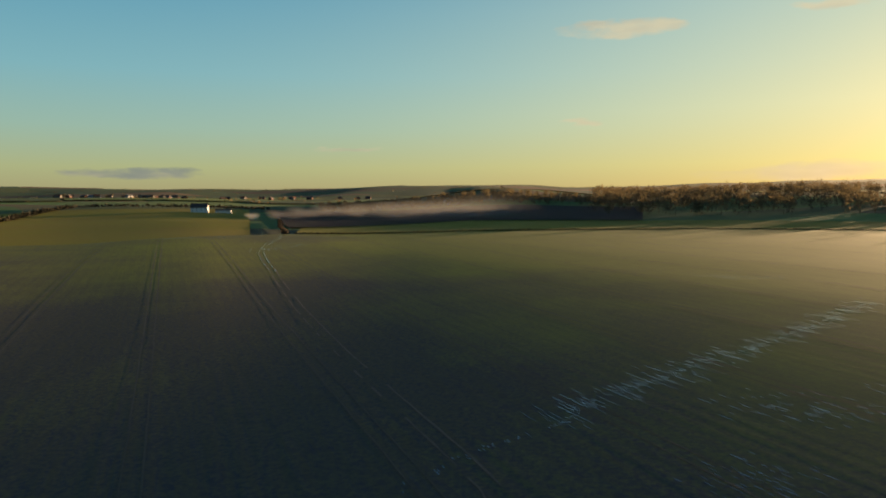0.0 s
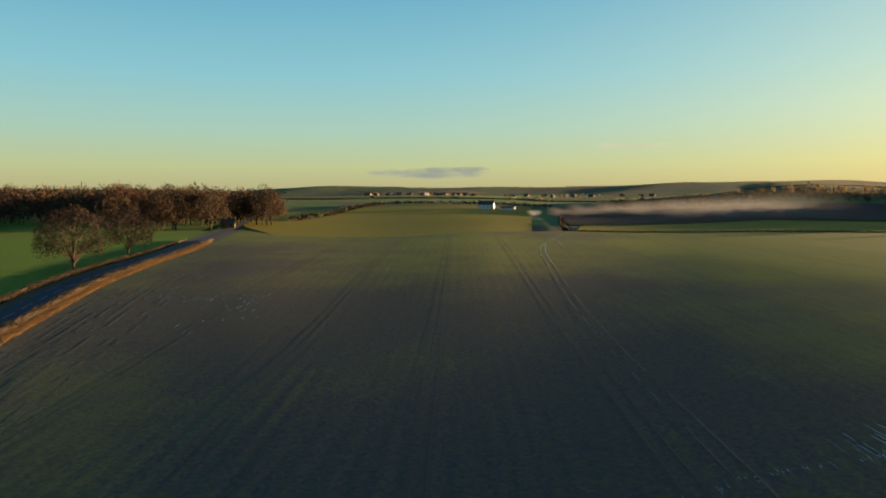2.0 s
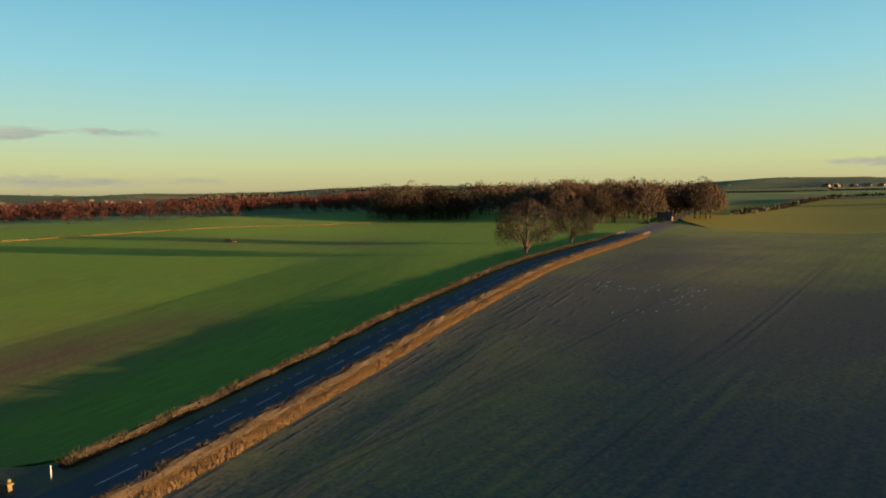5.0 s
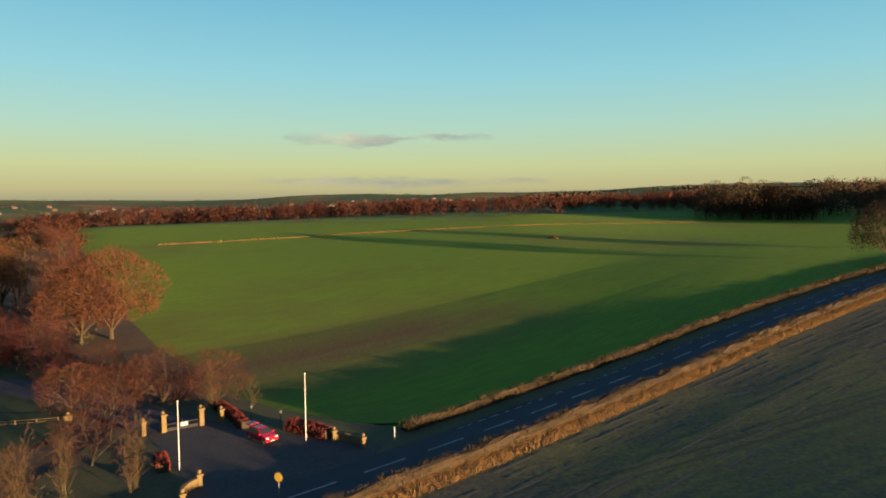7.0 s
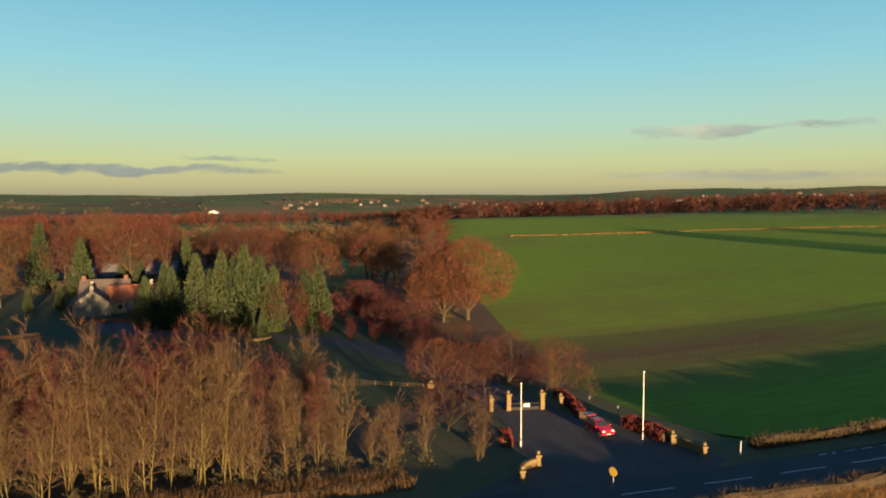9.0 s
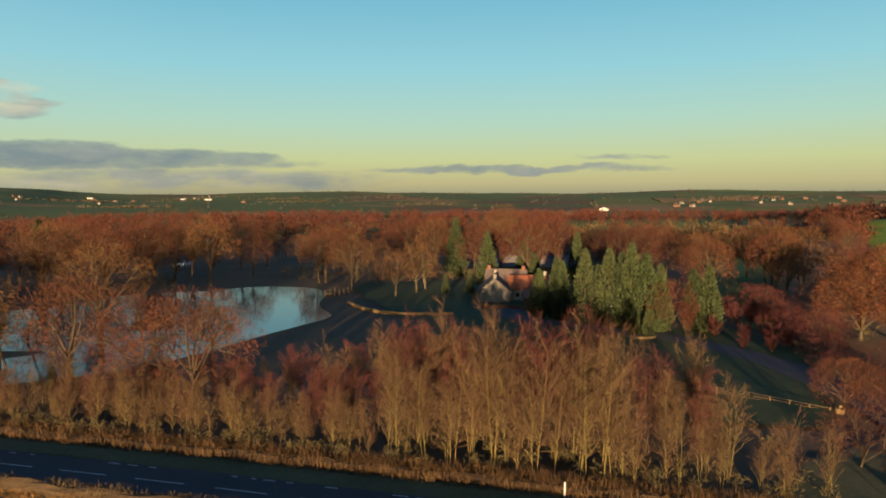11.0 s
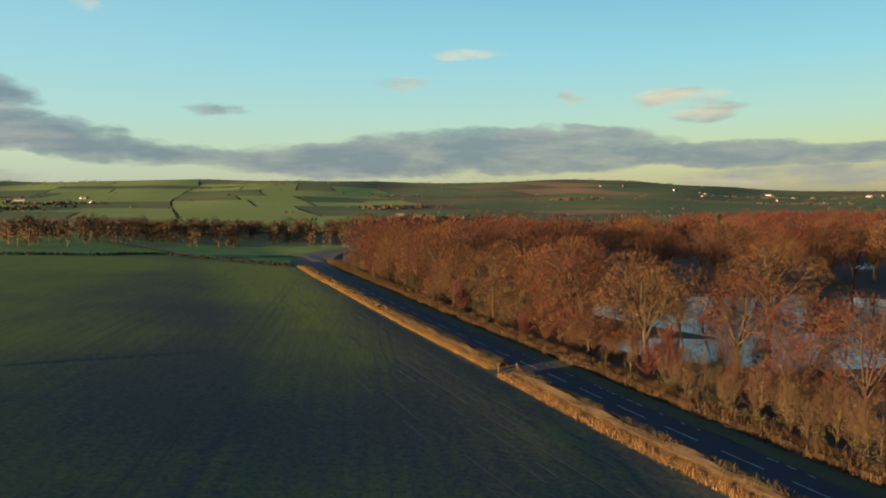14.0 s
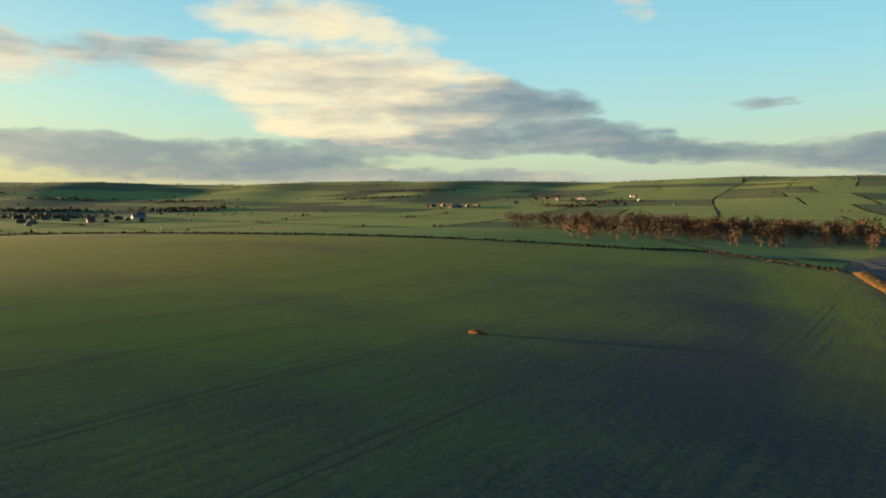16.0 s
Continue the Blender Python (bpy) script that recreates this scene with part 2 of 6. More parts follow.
mat_court = speckled("forecourt_asphalt", (0.026, 0.025, 0.025), (0.055, 0.051, 0.047), 3.0, 0.9, 0.08, 0.2)
mat_paint = speckled("road_paint", (0.28, 0.28, 0.27), (0.55, 0.55, 0.53), 5.0)
mat_bark = twiggy("bark", (0.0264, 0.0198, 0.0119), (0.0607, 0.0449, 0.0264))
mat_trunk = twiggy("grey_brown_trunk", (0.020, 0.0145, 0.010), (0.044, 0.031, 0.018))
mat_palebark = twiggy("pale_bark", (0.048, 0.036, 0.0135), (0.098, 0.072, 0.0255))
mat_twig_gold = twiggy("gold_twigs", (0.028, 0.0155, 0.0088), (0.055, 0.0310, 0.0160))
mat_twig_red = twiggy("red_twigs", (0.030, 0.0078, 0.0078), (0.052, 0.0145, 0.0130))
mat_twig_brown = twiggy("brown_twigs", (0.0338, 0.0208, 0.0104), (0.0678, 0.039, 0.0182))
mat_twig_rust = twiggy("rust_twigs", (0.022, 0.0070, 0.0046), (0.056, 0.0168, 0.0086))
mat_twig_orange = twiggy("orange_twigs", (0.034, 0.0115, 0.0060), (0.072, 0.0245, 0.0108))
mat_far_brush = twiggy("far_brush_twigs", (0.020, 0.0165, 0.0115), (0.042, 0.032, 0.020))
# twigs towards the sun: paled and translucent to stand in for haze
mat_hazed_twigs = twiggy("hazed_far_twigs", (0.060, 0.050, 0.030), (0.095, 0.078, 0.045), 0.5)
mat_twig_dark = twiggy("dark_oak_twigs", (0.011, 0.0064, 0.0042), (0.022, 0.0125, 0.0075))
mat_twig_oak = twiggy("oak_twigs", (0.034, 0.0155, 0.0062), (0.070, 0.0320, 0.0115))
mat_conifer = twiggy("conifer_leaf", (0.009, 0.014, 0.006), (0.024, 0.031, 0.011))
mat_drygrass = twiggy("dry_grass", (0.098, 0.050, 0.0155), (0.172, 0.096, 0.0330))
mat_hedge = twiggy("hedge_twigs", (0.012, 0.0095, 0.005), (0.046, 0.034, 0.0150))
mat_redgrass = twiggy("russet_grass", (0.0352, 0.0176, 0.00772), (0.066, 0.0352, 0.0154))
mat_beech = twiggy("beech_hedge_leaf", (0.060, 0.009, 0.009), (0.115, 0.021, 0.017))


def land_material():
    """Far farmland: a patchwork of pasture, plough and wood."""
    m, N, b = material("far_farmland", 0.95, 0.05)
    p = position(N)
    warp = N.n("ShaderNodeVectorMath", i0=p)
    nz = N.n("ShaderNodeTexNoise", Vector=p, Scale=0.002, Detail=2.0)
    sc = N.n("ShaderNodeVectorMath", i0=nz.outputs["Color"], i1=(160.0, 160.0, 0.0))
    sc.operation = "MULTIPLY"
    N.put(warp, "i1", sc.outputs[0])
    q = N.map(warp.outputs[0], rot=(0, 0, 0.5), scale=(0.0042, 0.0075, 0.0))
    vor = N.n("ShaderNodeTexVoronoi", Vector=q, Scale=1.0)
    pick = N.n("ShaderNodeSeparateColor", Color=vor.outputs["Color"])
    c = N.ramp(pick.outputs[0], [(0.0, (0.08, 0.14, 0.035)), (0.3, (0.12, 0.19, 0.045)), (0.5, (0.09, 0.11, 0.035)), (0.62, (0.17, 0.11, 0.055)),
                                 (0.7, (0.07, 0.065, 0.032)), (0.82, (0.14, 0.21, 0.05)), (1.0, (0.08, 0.085, 0.032))])
    fine = N.noise(p, 0.05, 5.0, 0.65)
    c = N.mix(N.ramp(fine, [(0.35, 0.0), (0.75, 0.5)]), c, (0.045, 0.04, 0.02))
    N.put(b, "Base Color", c)
    return m


mat_land = land_material()


def water_material():
    m, N, b = material("lake_water", 0.06, 0.5)
    p = position(N)
    b.inputs["Base Color"].default_value = (0.012, 0.018, 0.02, 1)
    bump(N, b, N.noise(N.map(p, scale=(0.6, 1.6, 1)), 1.2, 3.0), 0.06, 0.05)
    return m


mat_water = water_material()


def plain(name, color, rough=0.6, metal=0.0, spec=0.4, emit=None):
    m, N, b = material(name, rough, spec)
    f = N.noise(position(N), 9.0, 3.0)
    dk = tuple(c * 0.82 for c in color)
    N.put(b, "Base Color", N.mix(f, dk, color))
    b.inputs["Metallic"].default_value = metal
    return m


mat_white = plain("white_paint", (0.62, 0.60, 0.55), 0.6)
mat_stone = speckled("sandstone", (0.068, 0.048, 0.02), (0.115, 0.083, 0.036), 5.0, 0.9, 0.2)

# ---- land forms ----
rng = np.random.default_rng(11)


def smooth(a, b, x):
    t = np.clip((x - a) / (b - a), 0, 1)
    return t * t * (3 - 2 * t)


def lift(x, y):
    """How far sheets lie over the ground, growing with distance."""
    return 0.04 + 0.0016 * np.hypot(x, y)


def polar(az, r):
    return (-math.sin(radians(az)) * r, math.cos(radians(az)) * r)


def land_z(x, y):
    """Height of the ground: a flat near plateau, hills towards the sun, a plain, and a valley with a long rise."""
    x, y = np.asarray(x, float), np.asarray(y, float)
    r, az = np.hypot(x, y), np.degrees(np.arctan2(-x, y)) % 360
    hill = np.interp(r, [0, 480, 700, 1000, 2000, 3200, 4300, 4950], [0, 0, 3, 11, 34, 78, 120, 130])
    plain_ = np.interp(r, [0, 800, 1300, 2000, 3000, 4400, 4950], [0, 0, -5, 4, 22, 56, 60])
    vale = np.interp(r, [0, 330, 560, 820, 1500, 2500, 3600, 4500, 4950], [0, 0, -1.5, -14, -4, 28, 88, 122, 120])
    # the ground climbs along the road to the north-west
    u = x * -0.8387 + y * 0.5446
    climb = sum(np.interp(u + k, [70, 100, 130, 170, 205, 240, 300, 420, 600, 800, 1000, 1400], [0, 0.9, 2.6, 6.0, 8.2, 9.6, 10.6, 12.5, 17.0, 25.0, 30.0, 34.0]) for k in (-16, -8, 0, 8, 16)) / 5
    climb = climb * smooth(5, 42, az) * (1 - smooth(60, 125, az)) * (1 - smooth(1200, 2400, r))
    climb = climb * (1 - 0.22 * smooth(440, 800, r) * (1 - smooth(37, 45, az)))
    # the soil field is a dome that rises from the road and flattens; the wheat rises gently from its side of the road
    off = 0.796 * (x + 1) + 0.605 * (y + 90)
    dome = sum(np.interp(off + k, [8, 30, 60, 85, 100, 130, 160, 200, 250, 320, 400], [0, 0.95, 2.6, 3.95, 4.75, 6.3, 7.7, 9.3, 10.5, 11.5, 12.3]) for k in (-14, -9, -4, 0, 4, 9, 14)) / 7 * smooth(6, 16, off)
    dome = dome * (1 - 0.8 * smooth(80, 200, u) * smooth(20, 40, az) * (1 - smooth(120, 140, az)))
    dome = dome * (1 - 0.25 * smooth(60, 140, 0.605 * x - 0.796 * y))
    bank = np.interp(-off, [9, 20, 45, 75, 120, 400, 900], [0, -0.45, -0.95, -0.7, 1.2, 13.0, 18.0]) * smooth(58, 80, az) * (1 - smooth(111, 126, az)) * (1 - smooth(460, 820, r))
    wb = smooth(55, 110, az) * (1 - smooth(168, 186, az))
    wc = smooth(168, 186, az) * (1 - smooth(285, 310, az))
    z = hill * (1 - wb - wc) + plain_ * wb + vale * wc + climb + bank + dome * (1 - wc * smooth(380, 800, r)) * (1 - wb)
    # a wooded hill towards the sun
    z = z + (26 * np.exp(-((((az + 180) % 360 - 180) + 3) / 8) ** 2) + 15 * np.exp(-((((az + 180) % 360 - 180) + 24) / 11) ** 2)) * np.exp(-((r - 1200) / 330) ** 2)
    far = smooth(1200, 3500, r)
    return z + far * (8 * np.sin(az * 0.21 + 1.0) + 4 * np.sin(az * 0.41 + r * 0.0015) + 1.5 * np.sin(az * 0.9 + r * 0.002))


def mesh_object(name, verts, faces, mats, parent=None, smooth_faces=False, index=None):
    me = bpy.data.meshes.new(name)
    me.from_pydata([tuple(v) for v in verts], [], [tuple(f) for f in faces])
    for m in mats if isinstance(mats, (list, tuple)) else [mats]:
        me.materials.append(m)
    if index is not None:
        me.polygons.foreach_set("material_index", index)
    if smooth_faces:
        me.polygons.foreach_set("use_smooth", [True] * len(me.polygons))
    me.update()
    ob = new(name, me)
    if parent is not None:
        ob.parent = parent
    return ob


def part(name, bm, mat, parent, label=""):
    me = bpy.data.meshes.new(name)
    bm.to_mesh(me)
    bm.free()
    me.materials.append(mat)
    ob = new(name, me)
    ob.parent = parent
    return tagged(ob, label)


def structure(ob, label, category):
    return tagged(ob, label, category, kind="structure")


def make_ground():
    rings = np.concatenate([[0.01], np.linspace(12, 480, 40), np.geomspace(500, 4950, 90)])
    n = 360
    az = np.linspace(0, 2 * math.pi, n, endpoint=False)
    X, Y = -np.sin(az)[None] * rings[:, None], np.cos(az)[None] * rings[:, None]
    Z = land_z(X, Y) - 0.12 * (1 - smooth(150, 260, np.hypot(X, Y)))
    v = np.stack([X, Y, Z], -1).reshape(-1, 3)
    f = [(i * n + j, (i + 1) * n + j, (i + 1) * n + (j + 1) % n, i * n + (j + 1) % n) for i in range(len(rings) - 1) for j in range(n)]
    structure(mesh_object("ground", v, f, mat_land, smooth_faces=True), "rolling winter farmland reaching to the hills", "ground")


def patch(name, corners, mat, label, category="field", over=0.0, n=24):
    """A four-sided piece of land laid on the ground."""
    c = [np.array(p, float) for p in corners]
    s = np.linspace(0, 1, n + 1)
    U, V = np.meshgrid(s, s, indexing="ij")
    P = (c[0] * ((1 - U) * (1 - V))[..., None] + c[1] * (U * (1 - V))[..., None] + c[2] * (U * V)[..., None] + c[3] * ((1 - U) * V)[..., None])
    z = land_z(P[..., 0], P[..., 1]) + lift(P[..., 0], P[..., 1]) + over
    v = np.concatenate([P, z[..., None]], -1).reshape(-1, 3)
    f = [(i * (n + 1) + j, (i + 1) * (n + 1) + j, (i + 1) * (n + 1) + j + 1, i * (n + 1) + j + 1) for i in range(n) for j in range(n)]
    ob = mesh_object(name, v, f, mat, smooth_faces=True)
    if ob.data.polygons[0].normal.z < 0:
        ob.data.flip_normals()
    return structure(ob, label, category)


def polygon(name, pts, z, mat, label, category, kind="structure"):
    bm = bmesh.new()
    bm.faces.new([bm.verts.new((x, y, z)) for x, y in pts])
    bmesh.ops.triangulate(bm, faces=bm.faces[:])
    bmesh.ops.recalc_face_normals(bm, faces=bm.faces[:])
    if sum(f.normal.z for f in bm.faces) < 0:
        bmesh.ops.reverse_faces(bm, faces=bm.faces[:])
    me = bpy.data.meshes.new(name)
    bm.to_mesh(me)
    bm.free()
    me.materials.append(mat)
    return tagged(new(name, me), label, category, kind=kind)


def spline(pts, step=3.0):
    """A smooth line through points, at even steps."""
    p = np.array(pts, float)
    q = np.vstack([2 * p[0] - p[1], p, 2 * p[-1] - p[-2]])
    out = []
    for i in range(1, len(q) - 2):
        n = max(2, int(np.linalg.norm(q[i + 1] - q[i]) / step))
        t = np.linspace(0, 1, n, endpoint=False)[:, None]
        a, b, c, d = q[i - 1], q[i], q[i + 1], q[i + 2]
        out.append(0.5 * (2 * b + (c - a) * t + (2 * a - 5 * b + 4 * c - d) * t * t + (3 * b - a - 3 * c + d) * t ** 3))
    return np.vstack(out + [p[-1:]])


ROAD = spline([(-560, 720), (-400, 480), (-296, 328), (-214, 207), (-184, 158), (-163, 123), (-142, 92), (-124, 65), (-112, 49.2), (-100.5, 34), (-88.5, 18.9),
               (-76, 3.6), (-23.7, -61.2), (-0.3, -89.1), (15.1, -108.4), (45.8, -146.4), (82.6, -193.5), (117, -238), (140, -275), (150, -320), (140, -380)])
_d = np.gradient(ROAD, axis=0)
_d /= np.linalg.norm(_d, axis=1)[:, None]
SIDE = np.stack([-_d[:, 1], _d[:, 0]], 1)       # to the left of travel, towards the camera's field
ALONG = np.concatenate([[0], np.cumsum(np.linalg.norm(np.diff(ROAD, axis=0), axis=1))])


def road_at(s, off):
    """The place s metres along the road and off metres to the camera's side."""
    x = np.interp(s, ALONG, ROAD[:, 0]) + off * np.interp(s, ALONG, SIDE[:, 0])
    y = np.interp(s, ALONG, ROAD[:, 1]) + off * np.interp(s, ALONG, SIDE[:, 1])
    return x, y


def road_s(x, y):
    return ALONG[np.argmin((ROAD[:, 0] - x) ** 2 + (ROAD[:, 1] - y) ** 2)]


def ribbon(name, s0, s1, o0, o1, z, mat, label, category, step=4.0, jitter=0.0):
    s = np.arange(s0, s1 + step, step)
    j0, j1 = rng.normal(0, jitter, len(s)), rng.normal(0, jitter, len(s))
    x0, y0 = road_at(s, o0 + j0)
    x1, y1 = road_at(s, o1 + j1)
    v = np.concatenate([np.stack([x0, y0, land_z(x0, y0) + lift(x0, y0) + z], 1), np.stack([x1, y1, land_z(x1, y1) + lift(x1, y1) + z], 1)])
    n = len(s)
    f = [(i, i + 1, n + i + 1, n + i) for i in range(n - 1)]
    ob = mesh_object(name, v, f, mat)
    if ob.data.polygons[0].normal.z < 0:
        ob.data.flip_normals()
    return structure(ob, label, category)


make_ground()
S_NEAR0, S_GATE0, S_GATE1 = road_s(-214, 207), road_s(-78, 5), road_s(-55, -22)
S_BEND = road_s(117, -238)
S_END = ALONG[-1]

# fields

def cross(poly, v, way, off):
    """Where the line of points with across-coordinate v meets a polygon: its first and last along-coordinate."""
    pv, pu = poly @ off, poly @ way
    qv, qu = np.roll(pv, -1), np.roll(pu, -1)
    hit = (pv > v) != (qv > v)
    if hit.sum() < 2:
        return None
    u = pu[hit] + (v - pv[hit]) / (qv[hit] - pv[hit]) * (qu[hit] - pu[hit])
    return u.min(), u.max()


def ridged(name, pts, az, gap, height, mat, label, over=0.0, step=18.0, wander=0.05):
    """A field of real drill ridges along the azimuth az, from its outline."""
    poly = np.array(pts, float)
    way = np.array([-math.sin(radians(az)), math.cos(radians(az))])
    off = np.array([way[1], -way[0]])
    pv = poly @ off
    vs = np.arange(pv.min() + gap / 4, pv.max(), gap / 2)
    lines = [(v, cross(poly, v, way, off)) for v in vs]
    lines = [(v, c_) for v, c_ in lines if c_ and c_[1] - c_[0] > 1]
    n = max(6, int(max(c_[1] - c_[0] for _, c_ in lines) / step))
    t = np.linspace(0, 1, n + 1)
    out = []
    for k, (v, (u0, u1)) in enumerate(lines):
        u = u0 + (u1 - u0) * t
        vv = v + rng.normal(0, gap * wander, n + 1)
        x, y = u * way[0] + vv * off[0], u * way[1] + vv * off[1]
        z = land_z(x, y) + lift(x, y) + over
        if k % 2:
            z = z + height * (1 + 0.35 * np.sin(k * 1.7 + u * 0.01) + rng.normal(0, 0.25, n + 1))
        out.append(np.stack([x, y, z], 1))
    v = np.concatenate(out)
    m = n + 1
    k, j = np.meshgrid(np.arange(len(lines) - 1), np.arange(n), indexing="ij")
    a = (k * m + j).ravel()
    f = np.stack([a, a + m, a + m + 1, a + 1], 1)
    me = bpy.data.meshes.new(name)
    me.vertices.add(len(v))
    me.vertices.foreach_set("co", v.ravel())
    me.loops.add(len(f) * 4)
    me.loops.foreach_set("vertex_index", f.ravel().astype(np.int32))
    me.polygons.add(len(f))
    me.polygons.foreach_set("loop_start", np.arange(len(f), dtype=np.int32) * 4)
    me.materials.append(mat)
    me.polygons.foreach_set("use_smooth", np.ones(len(f), dtype=bool))
    me.update(calc_edges=True)
    if me.polygons[0].normal.z < 0:
        me.flip_normals()
    return structure(new(name, me), label, "field")


SOIL_EDGE = [road_at(s, 8.0) for s in np.linspace(road_s(-300, 334), S_BEND + 6, 40)]
SOIL_FAR = [polar(a, r) for a, r in ((-151.5, 273), (-142, 321), (-136, 318), (-122, 342), (-104, 390), (-89, 452), (-70, 470), (-40, 452), (-20, 437), (0, 430), (14.6, 424), (25, 386), (29, 370), (34, 374), (38, 392))]
ridged("field_soil", SOIL_EDGE + SOIL_FAR, 23.5, 1.2, 0.004, mat_field, "wide drilled field of dark soil with thin green crop rows", 0.0, 16.0, 0.0)
WHEAT_NEAR = [road_at(s, -8.2) for s in np.linspace(road_s(-296, 328), road_s(-80, 8), 40)] + [(-88, -6), (-95, -16), (-103, -24), (-118, -31), (-140, -46), (-170, -63), (-210, -82), (-262, -108), (-330, -142)]
WHEAT_FAR = [polar(a, r) for a, r in ((114, 462), (103, 462), (94, 458), (85, 450), (79, 500), (75, 520), (66, 615), (58, 612), (52, 548), (46, 440))]
ridged("field_wheat", WHEAT_NEAR + WHEAT_FAR, 41, 0.9, 0.022, mat_green, "bright green field of young winter wheat")
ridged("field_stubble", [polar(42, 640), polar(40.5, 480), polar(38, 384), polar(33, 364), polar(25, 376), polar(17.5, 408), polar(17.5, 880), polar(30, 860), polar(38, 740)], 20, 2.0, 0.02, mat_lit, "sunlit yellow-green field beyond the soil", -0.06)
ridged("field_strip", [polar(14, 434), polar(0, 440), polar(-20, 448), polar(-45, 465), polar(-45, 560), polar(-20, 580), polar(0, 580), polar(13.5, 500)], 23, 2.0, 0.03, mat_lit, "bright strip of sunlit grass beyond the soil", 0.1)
ridged("field_plough", [polar(14.5, 505), polar(0, 590), polar(-14, 590), polar(-14, 860), polar(16, 860)], 60, 2.0, 0.06, mat_plough, "dark ploughed field under drifting haze", 0.2)


FIELD_EDGES = []


def far_fields():
    """The patchwork of small fields on the far slopes, split again and again by hedges."""
    R = random.Random(3)
    tones = [far_green, far_green, far_green, far_olive, far_olive, far_brown, far_tan]
    # meadow greens, brightened in colour to make up for grazing sun and haze
    lit_meadows = [far_meadow_lit, far_meadow_lit, far_meadow_lit, far_meadow_lit, far_green, far_green, far_olive]

    def place(u, v):
        x, y = u * 0.83 - v * 0.56, u * 0.56 + v * 0.83
        return x + 45 * math.sin(y / 330 + 1) + 25 * math.sin(x / 170), y + 45 * math.sin(x / 290) + 25 * math.sin(y / 190 + 2)

    todo = [(-4400, -4400, 4400, 4400)]
    while todo:
        u0, v0, u1, v1 = todo.pop()
        x, y = place((u0 + u1) / 2, (v0 + v1) / 2)
        r, az = math.hypot(x, y), math.degrees(math.atan2(-x, y)) % 360
        w, d = u1 - u0, v1 - v0
        if max(w, d) > (95 + 0.10 * r) * R.uniform(0.8, 1.6):
            k = R.uniform(0.36, 0.64)
            if w > d * R.uniform(0.8, 1.25):
                todo += [(u0, v0, u0 + w * k, v1), (u0 + w * k, v0, u1, v1)]
            else:
                todo += [(u0, v0, u1, v0 + d * k), (u0, v0 + d * k, u1, v1)]
            continue
        if az > 310 or az < 60:
            ok = 1250 < r < 4200
        else:
            ok = (660 if az > 178 else 1000) < r < 4000 and az < 280
        if not ok:
            continue
        c = [place(*q) for q in ((u0 + 3, v0 + 3), (u1 - 3, v0 + 3), (u1 - 3, v1 - 3), (u0 + 3, v1 - 3))]
        # the brightened greens go by direction, to slopes the sun barely reaches
        patch("field_far", c, (lit_meadows if 200 < az < 300 or (az < 60 or az > 310) and r < 2300 else tones)[R.randrange(7)], "small far field on the valley side", over=0.25, n=6)
        for a, b in ((c[0], c[1]), (c[0], c[3])):
            if R.random() < 0.8:
                FIELD_EDGES.append((a, b))


far_green = field_material("far_pasture", (0.060, 0.072, 0.036), (0.080, 0.092, 0.044), (0.072, 0.105, 0.042), 0.8, 0, 9.0, 0.004)
far_meadow_lit = field_material("far_meadow_lit", (0.145, 0.160, 0.048), (0.175, 0.192, 0.055), (0.175, 0.225, 0.055), 0.85, 0, 9.0, 0.004)
far_olive = field_material("far_olive", (0.08, 0.08, 0.035), (0.12, 0.11, 0.045), (0.10, 0.13, 0.04), 0.6, 0, 9.0, 0.004)
far_brown = field_material("far_plough", (0.08, 0.055, 0.035), (0.12, 0.08, 0.05), (0.09, 0.09, 0.03), 0.1, 0, 9.0, 0.004)
far_tan = field_material("far_stubble", (0.15, 0.10, 0.05), (0.20, 0.13, 0.065), (0.14, 0.13, 0.05), 0.1, 0, 9.0, 0.004)
far_fields()
patch("field_far", [(1020, -748), (793, -958), (703, -848), (900, -661)], far_tan, "long pale stubble field in the valley", over=0.6, n=12)

# park ground, wood floor
ridged("wood_edge_floor", [(-98, -19), (-118, -30.5), (-140, -45.5), (-170, -62.5), (-210, -81.5), (-262, -107.5), (-330, -141.5), (-330, -175), (-200, -112), (-150, -84), (-122, -62), (-104, -44)], 41, 4.0, 0.05, mat_litter, "brown leaf litter at the edge of the wheat", -0.02)
polygon("wood_floor", [road_at(s, -7.5) for s in np.linspace(S_GATE1, S_END - 20, 40)] + [polar(a, 470) for a in range(-150, -256, -6)] + [(-330, -146), (-262, -112), (-170, -67), (-118, -34), (-90, -29), (-72, -26)],
        0.05, mat_litter, "brown leaf litter under the bare trees", "ground")

# road
ribbon("road", 0, S_END, -3.3, 3.3, 0.06, mat_road, "dark asphalt country road", "road")
ribbon("verge_near", S_NEAR0 - 150, S_END, 3.3, 8.6, 0.04, mat_verge, "low turf verge along the road", "verge", jitter=0.15)
ribbon("verge_far", S_NEAR0 - 150, S_GATE0, -3.3, -8.5, 0.04, mat_verge, "low turf verge along the road", "verge", jitter=0.15)
ribbon("verge_park", S_GATE1, S_END, -3.3, -9.5, 0.045, mat_verge, "low turf verge before the trees", "verge", jitter=0.15)
polygon("gate_verge", [road_at(S_GATE0 - 4, -3.4), road_at(S_GATE0 - 4, -8.2), (-88, -6), (-95, -16), (-103, -24), (-103, -31), (-90, -34), (-72, -36), road_at(S_GATE1 + 6, -9), road_at(S_GATE1 + 6, -3.4)],
        0.207, mat_verge, "worn brown turf round the gate", "verge")
